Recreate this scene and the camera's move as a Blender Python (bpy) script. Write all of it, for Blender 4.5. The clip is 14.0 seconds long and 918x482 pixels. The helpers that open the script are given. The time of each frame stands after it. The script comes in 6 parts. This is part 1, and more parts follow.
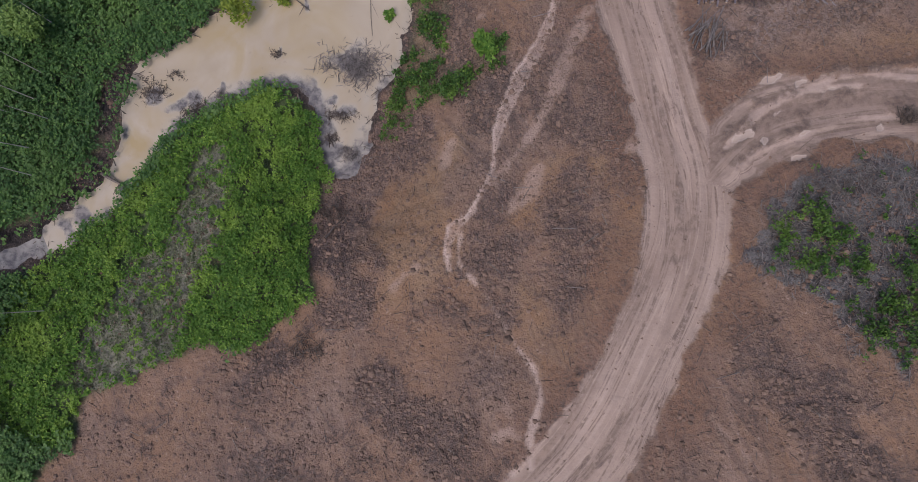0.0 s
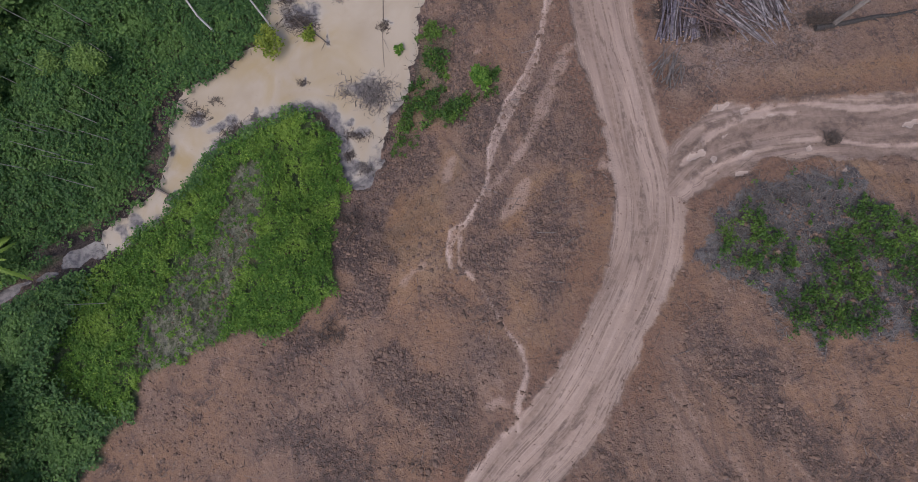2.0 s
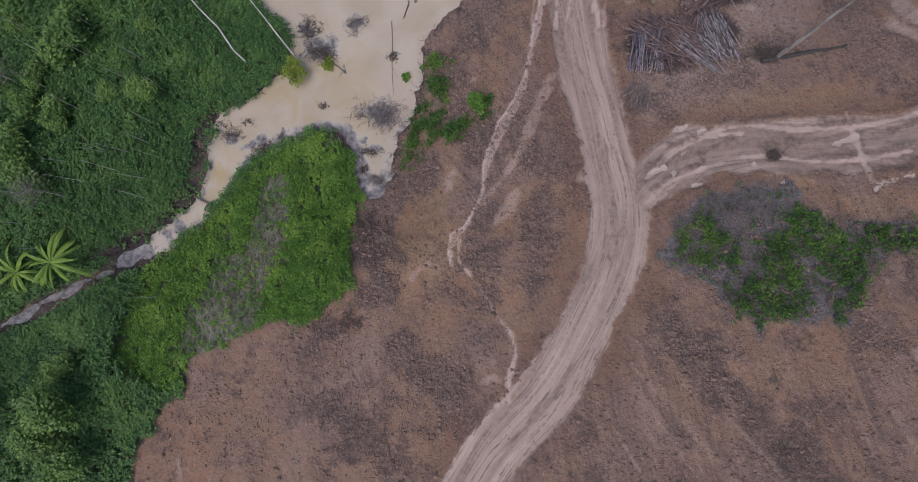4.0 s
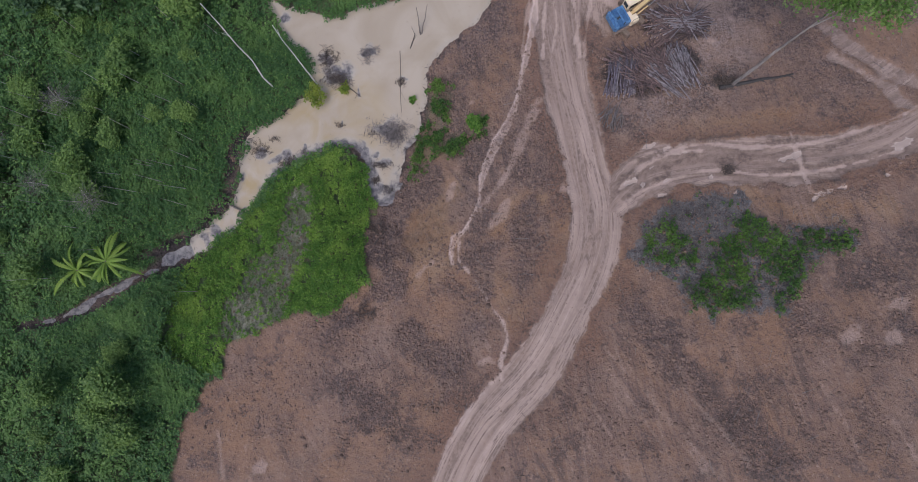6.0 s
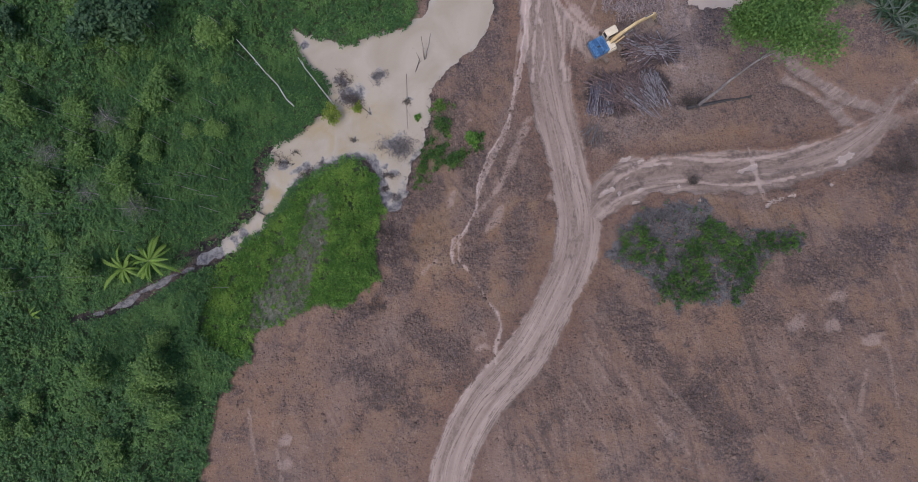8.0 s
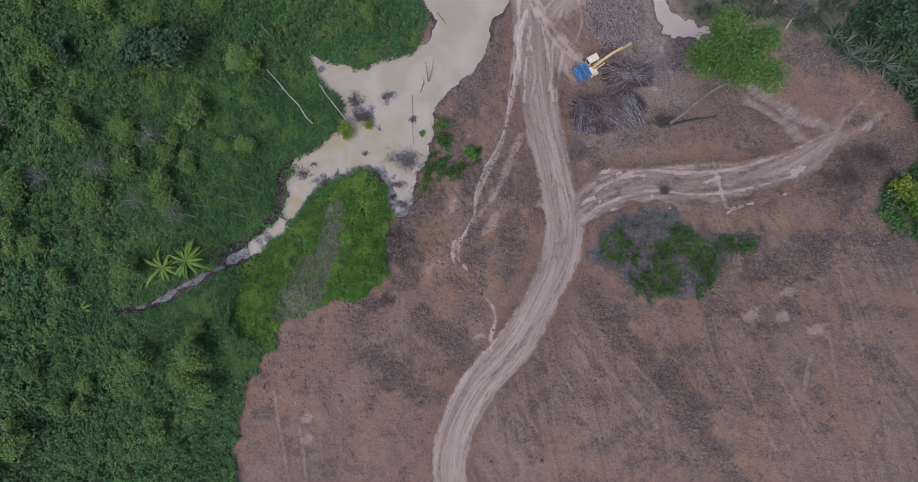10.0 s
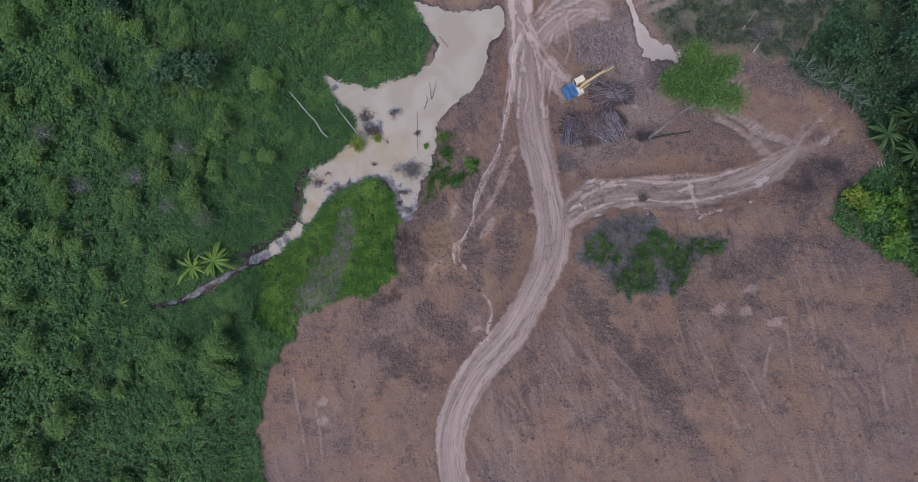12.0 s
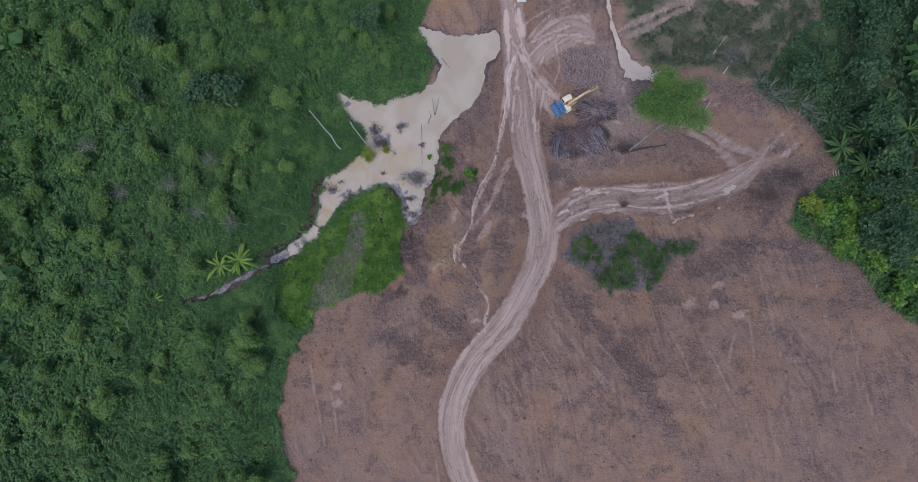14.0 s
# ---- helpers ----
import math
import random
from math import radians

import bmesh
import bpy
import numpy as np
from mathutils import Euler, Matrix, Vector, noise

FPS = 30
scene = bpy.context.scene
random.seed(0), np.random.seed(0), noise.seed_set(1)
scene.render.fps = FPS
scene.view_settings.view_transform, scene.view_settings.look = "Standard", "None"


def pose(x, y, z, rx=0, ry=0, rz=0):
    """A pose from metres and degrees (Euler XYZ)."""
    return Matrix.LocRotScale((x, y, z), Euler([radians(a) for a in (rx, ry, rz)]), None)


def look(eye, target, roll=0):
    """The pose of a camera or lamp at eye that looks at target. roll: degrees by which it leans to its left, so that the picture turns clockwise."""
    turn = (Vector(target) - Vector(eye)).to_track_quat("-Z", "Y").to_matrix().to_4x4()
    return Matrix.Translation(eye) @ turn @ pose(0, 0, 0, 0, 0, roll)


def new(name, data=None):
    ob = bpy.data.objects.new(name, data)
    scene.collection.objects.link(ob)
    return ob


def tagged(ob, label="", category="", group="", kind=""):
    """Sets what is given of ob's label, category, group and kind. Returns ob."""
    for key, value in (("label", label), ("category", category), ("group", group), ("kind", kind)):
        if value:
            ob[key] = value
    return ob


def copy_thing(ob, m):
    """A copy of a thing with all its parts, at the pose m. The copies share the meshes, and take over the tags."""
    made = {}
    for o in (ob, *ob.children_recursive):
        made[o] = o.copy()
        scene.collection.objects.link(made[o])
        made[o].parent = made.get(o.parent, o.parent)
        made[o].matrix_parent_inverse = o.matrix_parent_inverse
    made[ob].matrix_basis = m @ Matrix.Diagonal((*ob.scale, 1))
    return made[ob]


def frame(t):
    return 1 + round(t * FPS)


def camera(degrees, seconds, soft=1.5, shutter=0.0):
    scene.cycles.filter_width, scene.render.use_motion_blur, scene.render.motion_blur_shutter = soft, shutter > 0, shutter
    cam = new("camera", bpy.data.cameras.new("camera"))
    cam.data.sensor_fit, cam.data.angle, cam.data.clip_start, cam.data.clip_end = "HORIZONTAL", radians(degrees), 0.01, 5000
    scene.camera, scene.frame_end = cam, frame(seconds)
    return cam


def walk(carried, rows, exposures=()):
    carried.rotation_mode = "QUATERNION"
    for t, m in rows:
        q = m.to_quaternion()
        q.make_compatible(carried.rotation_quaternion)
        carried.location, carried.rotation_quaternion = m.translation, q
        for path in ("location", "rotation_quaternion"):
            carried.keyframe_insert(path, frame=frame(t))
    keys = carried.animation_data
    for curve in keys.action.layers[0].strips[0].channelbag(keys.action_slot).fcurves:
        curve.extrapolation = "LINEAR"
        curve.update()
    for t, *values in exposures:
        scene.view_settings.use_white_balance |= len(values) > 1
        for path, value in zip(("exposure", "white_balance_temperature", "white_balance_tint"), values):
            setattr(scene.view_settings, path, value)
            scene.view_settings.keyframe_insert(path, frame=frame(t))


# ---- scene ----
cam = camera(84.0, 14.0, soft=0.95)
ROWS = [
    (0, 0.12, -0.06, 40.00, 2.139, -0.252, 0.006),
    (0.5, 0.13, -0.04, 41.58, 2.099, -0.232, 0.007),
    (1, 0.12, -0.07, 43.07, 2.109, -0.220, -0.044),
    (1.5, 0.11, -0.12, 44.80, 2.128, -0.250, -0.056),
    (2, 0.11, -0.20, 46.65, 2.247, -0.228, -0.106),
    (2.5, 0.13, -0.14, 48.45, 2.136, -0.185, -0.174),
    (3, 0.15, -0.18, 50.22, 2.104, -0.183, -0.224),
    (3.5, 0.15, -0.15, 52.10, 2.043, -0.192, -0.254),
    (4, 0.14, -0.16, 54.04, 2.082, -0.201, -0.274),
    (6.5, 0.20, -0.14, 63.88, 1.970, -0.120, -0.354),
    (7, 0.21, -0.08, 65.79, 1.939, -0.109, -0.392),
    (7.5, 0.22, -0.11, 68.05, 1.928, -0.119, -0.411),
    (8, 0.21, -0.12, 70.09, 1.918, -0.110, -0.400),
    (10.5, 0.29, 0.07, 80.91, 1.840, -0.045, -0.368),
    (11, 0.28, 0.10, 82.78, 1.859, -0.055, -0.349),
    (11.5, 0.23, 0.07, 85.22, 1.880, -0.084, -0.351),
    (12, 0.19, 0.08, 87.40, 1.879, -0.084, -0.332),
    (12.5, 0.14, 0.03, 89.90, 1.889, -0.094, -0.313),
    (13, 0.16, 0.02, 92.11, 1.929, -0.083, -0.314),
    (13.5, 0.14, -0.09, 94.49, 1.959, -0.072, -0.325),
    (14, 0.11, -0.16, 96.99, 2.008, -0.103, -0.287),
]
walk(cam, [(t, pose(x, y, z, rx, ry, rz)) for t, x, y, z, rx, ry, rz in ROWS],
     exposures=[(0.0, 0.0, 6550.0, 15.0), (4.0, 0.0, 6280.0, 14.0), (8.0, 0.0, 6000.0, 13.0), (14.0, 0.0, 5700.0, 12.0)])

# ---- light: a bright overcast sky with a veiled sun ----
world = bpy.data.worlds.new("overcast_sky")
scene.world = world
world.use_nodes = True
wn = world.node_tree.nodes
sky = wn.new("ShaderNodeTexSky")
sky.sky_type, sky.sun_disc = "NISHITA", False
sky.sun_elevation, sky.sun_rotation = radians(62), radians(215)
sky.dust_density, sky.air_density = 3.0, 1.0
world.node_tree.links.new(sky.outputs[0], wn["Background"].inputs[0])
wn["Background"].inputs[1].default_value = 0.15
sun = new("sun", bpy.data.lights.new("sun", "SUN"))
sun.data.energy, sun.data.angle, sun.data.color = 1.5, radians(34), (1.0, 0.965, 0.94)
sun.matrix_world = look((-30, -45, 90), (0, 0, 0))
scene.view_settings.exposure = 0.0

# ---- plan of the place (metres; x east, y north, z over the pond) ----
POND_WEST = [(-30.6, 1.1), (-32.2, 1.7), (-30.6, 3.6), (-28.9, 5.0), (-27.6, 6.4), (-27.1, 8.4), (-26.7, 10.5), (-26.1, 13.1), (-25.0, 15.5),
             (-22.7, 17.1), (-20.9, 18.3), (-19.0, 19.5), (-17.4, 20.4), (-17.2, 23.0), (-18.7, 25.4), (-21.0, 27.4), (-22.3, 29.8), (-22.7, 31.7),
             (-19.5, 30.6), (-14.8, 30.0), (-10.8, 31.4), (-9.0, 31.3), (-5.1, 33.1), (-3.0, 36.0), (-3.6, 38.5), (-5.6, 41.4), (-7.6, 44.8)]
POND_EAST = [(-4.5, 43.7), (1.2, 42.5), (7.4, 43.6), (8.5, 40.2), (6.2, 37.3), (5.2, 33.9), (3.9, 31.0), (1.1, 27.7), (-1.5, 26.0), (-3.2, 23.5),
             (-4.0, 17.9), (-4.5, 15.5), (-5.9, 13.6), (-5.9, 11.7), (-6.6, 9.9), (-7.5, 7.5), (-8.4, 6.6), (-9.6, 6.5), (-10.5, 7.8), (-10.6, 9.9),
             (-11.0, 11.7), (-12.0, 13.1), (-13.6, 13.7), (-15.2, 13.4), (-17.5, 12.4), (-19.8, 11.2), (-21.6, 10.1), (-23.2, 8.2), (-25.0, 6.1),
             (-26.5, 4.0), (-28.8, 2.4)]
# strokes: x, y, width
CREEK = [(-31.2, 1.2, 0.7), (-33.3, 0.3, 2.0), (-34.6, -0.4, 1.5), (-36.4, -1.6, 0.8), (-38.4, -2.8, 1.3), (-41.3, -4.6, 1.6), (-43.5, -5.8, 1.1), (-46.0, -6.9, 0.6), (-50.0, -7.6, 0.3)]
NORTH_POOL = [(28.6, 53.1, 0.8), (28.8, 48.6, 0.9), (29.1, 46.0, 0.8), (29.4, 43.6, 1.0), (30.3, 40.6, 1.3), (31.2, 38.0, 1.9), (32.1, 35.9, 3.3), (33.8, 34.0, 3.6), (35.4, 33.4, 3.2), (37.2, 33.6, 2.0), (38.2, 34.0, 0.8)]
ROAD = [(9.7, 80.0, 4.15), (9.7, 55.8, 4.15), (10.3, 49.1, 4.16), (11.0, 42.3, 4.38), (11.5, 34.3, 4.92), (12.3, 25.5, 5.0), (13.1, 18.9, 5.35), (13.9, 14.2, 4.81), (14.6, 9.8, 4.44),
        (15.3, 5.6, 5.02), (14.9, 1.6, 5.09), (13.6, -2.1, 4.44), (11.7, -5.7, 4.56), (9.8, -9.2, 4.62), (7.4, -12.6, 4.85), (3.3, -17.0, 4.57), (0.3, -22.0, 4.56),
        (-1.1, -26.9, 4.55), (-0.8, -32.6, 4.22), (1.2, -38.2, 4.19), (4.5, -44.5, 4.15), (12.0, -60.0, 4.15)]
BRANCH = [(16.4, 5.0, 2.5), (20.3, 8.6, 5.6), (24.4, 9.8, 5.2), (28.8, 10.3, 4.6), (33.3, 9.9, 5.2), (36.6, 10.4, 5.0), (41.0, 10.5, 5.2), (46.2, 12.2, 4.4), (50.8, 14.8, 3.2), (54.0, 17.6, 1.6), (55.6, 19.6, 0.9)]
SPUR_A = [(42.2, 26.1, 1.27), (44.1, 23.8, 1.47), (47.4, 20.9, 1.67), (51.2, 18.7, 1.66), (55.0, 17.0, 1.44)]
SPUR_B = [(42.4, 22.4, 1.05), (46.6, 19.0, 1.04), (49.9, 15.6, 1.24)]
YARD = [(13.3, 36.6, 3.28), (17.8, 41.0, 6.6), (21.6, 43.2, 6.6), (24.9, 41.9, 3.26)]
YARD_B = [(13.0, 33.5, 3.0), (16.0, 30.0, 3.4), (18.5, 27.5, 3.0)]
FAN = [[(50.6, 14.3, 1.4), (53.1, 17.5, 1.2), (55.6, 20.8, 0.7)], [(52.8, 15.9, 1.2), (55.4, 19.2, 1.0), (57.7, 21.3, 0.6), (60.7, 23.9, 0.25)], [(51.1, 14.8, 1.3), (57.2, 17.5, 0.9), (59.4, 19.0, 0.4), (61.5, 20.5, 0.3)],
       [(44.2, 27.0, 0.9), (46.4, 27.4, 0.9), (48.7, 28.2, 0.4)], [(45.1, 28.6, 0.8), (47.8, 29.9, 0.4)]]
TRACK_NE = [[(30.6, 42.6, 1.0), (35.6, 44.7, 1.2), (40.6, 47.2, 1.2), (47.0, 48.6, 1.2), (56.0, 47.0, 1.0)], [(31.6, 40.9, 0.9), (36.4, 43.2, 1.0), (44.0, 47.0, 1.0)]]
RILL = [(11.1, 38.3, 0.55), (10.0, 34.4, 0.66), (9.5, 28.7, 0.76), (7.3, 19.2, 0.51), (6.8, 17.3, 0.59), (5.9, 15.3, 0.76), (4.5, 12.8, 1.0), (3.5, 10.6, 1.0), (2.9, 8.4, 0.74), (2.6, 6.3, 0.41),
        (1.9, 4.8, 0.49), (0.9, 3.0, 0.48), (-0.1, 2.1, 0.73), (-0.5, 0.9, 0.56), (-0.4, -0.8, 0.32)]
RILL_B = [(-0.1, 2.1, 0.16), (0.35, 1.7, 0.18), (0.2, 0.1, 0.16), (0.4, -0.6, 0.12)]
RILL_C = [(0.9, -1.1, 0.2), (2.4, -3.0, 0.23), (3.7, -5.2, 0.31), (5.1, -7.3, 0.37), (5.3, -8.9, 0.52), (4.7, -10.8, 0.44), (4.7, -12.8, 0.36)]
WASH = [(9.5, 18.1, 0.93), (8.1, 14.5, 1.16), (7.0, 11.8, 1.24), (5.5, 9.2, 1.15), (3.8, 6.7, 1.3), (2.6, 5.4, 1.05)]
PALE_STROKES = [[(5.8, 6.1, 1.21), (4.9, 4.5, 1.44), (3.6, 3.2, 0.56)], [(-4.4, -1.9, 0.72), (-2.9, -0.8, 0.96)], [(-0.2, 8.5, 0.67), (-0.9, 6.8, 0.74)],
                [(32.3, 33.5, 0.5), (30.8, 31.4, 0.4), (31.3, 28.0, 0.35), (32.2, 26.6, 0.5), (31.8, 24.7, 0.45), (30.9, 23.0, 0.3)], [(28.7, 24.3, 0.7), (29.4, 24.7, 0.7)]]
PALE_SPOTS = [(3.1, -11.0, 0.96), (1.8, 18.3, 0.69), (-9.0, -2.4, 0.65), (4.7, -8.0, 0.37), (11.9, 7.5, 0.71), (44.0, -4.7, 1.37), (43.0, -5.0, 0.98), (38.2, -7.9, 1.56), (41.9, -8.1, 1.16),
              (45.9, -9.9, 1.16), (-21.6, -22.7, 1.26), (-21.5, -25.7, 1.05)]
PUDDLES = [(39.0, 6.6, 2.6), (43.1, 9.0, 1.0), (46.2, 9.4, 1.1), (45.2, 8.2, 1.4), (47.6, 11.9, 2.4), (36.0, 10.7, 1.3), (29.2, 6.5, 0.8), (32.3, 7.2, 0.6), (21.3, 12.2, 1.1), (23.7, 12.0, 0.9), (22.1, 10.0, 1.2), (19.1, 8.1, 0.8),
           (22.2, 6.5, 0.7), (25.0, 11.3, 0.5), (21.0, 8.1, 0.8), (23.0, 8.3, 0.7), (27.2, 8.4, 0.6)]
# dark ridges of mud thrown up across the side track
RIDGES = [[(19.6, 10.8), (21.2, 10.7), (22.6, 11.1)], [(23.1, 9.5), (24.4, 10.3), (25.9, 11.0)], [(17.6, 8.3), (18.6, 8.8), (19.5, 8.9)], [(18.3, 6.3), (21.0, 7.9), (23.3, 8.8)], [(24.7, 12.7), (27.6, 12.6), (30.7, 13.2)],
          [(33.0, 9.2), (34.3, 9.1), (36.0, 9.2)], [(28.6, 10.2), (29.8, 10.3), (31.4, 10.5)], [(38.6, 7.6), (40.0, 7.7), (42.7, 8.3), (45.6, 9.3)], [(34.0, 12.4), (35.4, 12.4), (37.0, 12.8)], [(40.0, 11.6), (43.0, 12.5), (46.0, 13.8)], [(38.0, 9.4), (42.0, 10.2), (46.0, 11.0)]]
WEST_EDGE = [(-5.7, 58.1), (-5.0, 47.7), (-7.5, 44.9), (-4.4, 37.0), (-6.7, 26.8), (-12.2, 15.6), (-13.2, 13.0), (-10.4, 11.1), (-9.7, 6.5), (-10.5, 4.4), (-10.8, 1.8), (-10.6, -0.3),
             (-9.4, -1.9), (-9.4, -3.3), (-11.7, -4.7), (-14.5, -6.6), (-17.5, -6.6), (-20.1, -6.9), (-22.9, -8.5), (-25.8, -10.2), (-26.4, -12.1), (-28.6, -14.9), (-29.3, -16.7),
             (-30.7, -21.8), (-31.6, -26.8), (-30.3, -33.8), (-27.4, -40.6), (-24.7, -48.4), (-15, -80), (-15, -400), (-900, -400), (-900, 600), (-12, 600), (-8, 90)]
EAST_EDGE = [(67.8, 56.5), (66.9, 44.3), (59.5, 37.7), (54.3, 32.1), (58.6, 28.1), (64.9, 23.8), (65.7, 18.5), (66.2, 14.2), (59.0, 10.5), (56.6, 5.8), (58.0, 2.8), (62.8, 0.3), (66.9, -3.2),
             (68.8, -7.9), (72.1, -10.7), (77.3, -13.1), (95, -25), (110, -60), (60, -110), (60, -400), (900, -400), (900, 600), (40, 600), (45, 90)]
SPARSE_EDGE = [(30.0, 53.1), (32.4, 39.4), (35.9, 34.6), (45.5, 34.0), (54.3, 31.5), (62.0, 38.0), (67.4, 44.3), (66.7, 58.1), (45.0, 90.0), (32.0, 70.0)]
SHRUB_EDGE = [(18.7, -0.2), (19.6, 3.0), (22.5, 5.8), (26.6, 6.8), (30.2, 6.3), (31.6, 4.2), (35.2, 2.8), (42.0, 3.0), (40.7, 1.4), (37.4, 0.4), (34.4, -2.2), (32.2, -4.8), (28.7, -5.2),
              (25.8, -6.1), (24.0, -4.9), (22.4, -2.5), (19.9, -1.2)]
BARE_STRIP = [(-18.7, 7.1, 2.18), (-19.2, 2.7, 2.58), (-19.8, -0.3, 2.98), (-21.4, -2.4, 3.82), (-22.4, -5.3, 4.63), (-23.9, -8.1, 3.77)]
BANK_BUSH = [(-1.9, 20.6, 2.4), (-2.2, 17.6, 3.2), (-2.6, 15.4, 3.0), (-3.6, 13.4, 2.4), (-4.6, 11.6, 1.6), (-5.2, 10.0, 1.0)]
# heaps of dark broken soil, and smooth bare orange soil
RUBBLE = [[(-3.6, 9.2, 3.0), (-5.8, 7.3, 3.4), (-7.6, 3.9, 3.4), (-8.8, 1.0, 3.0), (-7.2, -1.9, 2.6), (-8.6, -3.6, 3.0)], [(-0.2, 18.5, 2.6), (1.6, 14.4, 3.6), (2.3, 12.6, 3.8), (2.2, 10.2, 2.4)], [(6.8, 10.6, 2.0), (7.6, 9.6, 3.4), (9.2, 8.5, 2.8)],
          [(8.0, 5.8, 2.2), (7.7, 4.2, 2.8), (8.5, 2.0, 2.4)], [(4.0, 1.2, 1.6), (2.9, 0.2, 2.2), (1.8, -0.6, 1.6)], [(7.1, 0.2, 1.4), (7.0, -1.6, 2.2), (6.9, -4.0, 1.6)], [(2.2, -2.0, 1.2), (2.8, -4.0, 1.6)], [(10.0, 15.0, 2.4), (11.0, 10.0, 2.0), (11.6, 6.4, 1.6)]]
RUBBLE_FAR = [[(0.8, 22.0, 2.4), (3.4, 27.0, 2.6), (6.4, 32.0, 2.0), (7.6, 37.0, 1.4)], [(-5.0, -9.0, 3.0), (1.0, -14.0, 3.0)], [(18.0, -6.0, 2.6), (22.0, -11.0, 3.4)]]
WARM = [[(-0.6, 8.4, 2.4), (-2.6, 6.4, 5.0), (-4.2, 3.4, 5.4), (-2.4, 0.9, 5.6), (-3.4, -1.6, 3.4)], [(5.6, -4.4, 2.6), (5.2, -2.4, 2.2)], [(4.2, 2.6, 1.8), (5.6, 5.0, 2.2), (7.4, 7.0, 2.2), (9.6, 6.6, 2.4)], [(11.3, 2.6, 1.8), (10.2, -0.8, 2.4), (8.6, -3.8, 2.2), (6.4, -7.0, 2.6)],
        [(18.8, 2.8, 1.6), (17.6, -0.4, 2.4), (15.4, -4.4, 2.0), (12.4, -9.0, 1.8)], [(20.5, 5.6, 1.2), (24.0, 7.6, 1.0), (30.0, 7.6, 1.4), (35.0, 4.8, 2.6), (44.0, 5.2, 2.6)], [(19.0, 13.2, 2.0), (27.0, 14.6, 2.8), (36.0, 15.0, 2.6)], [(57.0, 25.5, 4.0), (62.0, 19.5, 3.4)], [(-2.0, 48.0, 6.0), (2.0, 46.0, 3.0)]]
MUD_BANK = [(-25.4, 15.6, 0.4), (-26.8, 13.4, 1.5), (-27.1, 11.1, 2.3), (-27.2, 9.0, 2.3), (-27.9, 6.8, 2.2), (-29.4, 5.0, 2.0), (-31.0, 3.2, 2.2), (-32.4, 1.8, 1.8), (-34.6, 1.4, 2.0), (-36.8, 0.2, 1.8)]
DARK_NEAR = [[(22.5, 4.0, 5.0), (28.0, 5.0, 4.5)], [(18.5, 14.5, 3.5), (20.0, 13.5, 2.5)], [(-12.0, -5.5, 3.0), (-14.0, -9.0, 3.0)], [(22.0, -9.0, 3.0), (28.0, -17.0, 4.0), (34.0, -27.0, 3.0)], [(-13.0, -14.0, 5.0), (-5.0, -18.0, 4.0)]]
# strokes two and four: dark mud and painted gap shade under the log heaps
DARK_FAR = [[(57.4, 13.0, 7.0), (53.7, 10.0, 6.0), (49.6, 8.6, 3.0)], [(19.0, 19.5, 3.0), (25.0, 20.5, 3.0)], [(30.0, 19.2, 1.2), (35.0, 19.8, 0.8)], [(24.0, 27.0, 2.5), (28.0, 27.0, 2.5)], [(40.0, -2.0, 4.0), (47.0, 1.0, 4.0), (54.0, 2.0, 3.0)], [(33.0, 28.6, 3.0), (37.0, 31.0, 2.4)]]


# wheel ruts between the road, the yard and the excavator
ROAD_RUTS = [[(11.1, 51.5), (11.3, 46.7), (12.6, 41.0), (14.9, 35.6), (19.4, 30.2)], [(9.1, 46.7), (10.6, 41.8), (11.8, 39.8), (13.3, 35.7), (16.3, 31.1)], [(9.8, 38.6), (10.1, 33.7), (8.5, 28.1), (8.0, 23.5)], [(11.7, 35.7), (10.9, 30.8), (10.3, 23.4)],
             [(13.3, 35.3), (14.3, 29.5), (14.6, 23.3)], [(11.1, 34.3), (12.1, 28.6), (11.4, 24.1)], [(14.8, 30.8), (14.2, 25.1)], [(16.3, 31.1), (15.4, 26.2), (15.1, 23.3)]]
YARD_RUTS = [[(12.2, 40.6), (14.8, 33.2), (18.2, 29.8)], [(18.5, 42.0), (18.8, 39.6), (19.3, 35.5), (18.3, 32.7)], [(14.5, 40.9), (16.9, 42.1), (21.3, 43.6)], [(16.5, 38.0), (15.2, 34.8), (14.8, 31.5)], [(22.4, 40.7), (25.9, 40.2)], [(14.0, 38.5), (17.0, 41.0), (20.5, 41.9), (25.0, 41.4)],
             [(13.4, 41.4), (15.8, 44.1), (18.9, 46.5), (22.9, 48.0)], [(21.7, 48.8), (17.9, 47.2), (14.0, 45.1), (12.3, 43.4)]]
BRANCH_RUTS = [[(20.0, 9.6), (26.0, 12.2), (33.0, 11.8), (40.0, 12.4), (47.0, 14.6), (52.0, 17.0)], [(20.4, 7.2), (27.0, 9.2), (34.0, 8.6), (41.0, 9.4), (47.5, 11.2)], [(18.0, 7.4), (22.0, 10.9), (27.0, 11.6)], [(36.5, 13.4), (37.2, 6.6)]]
RUTS = ROAD_RUTS + YARD_RUTS + BRANCH_RUTS
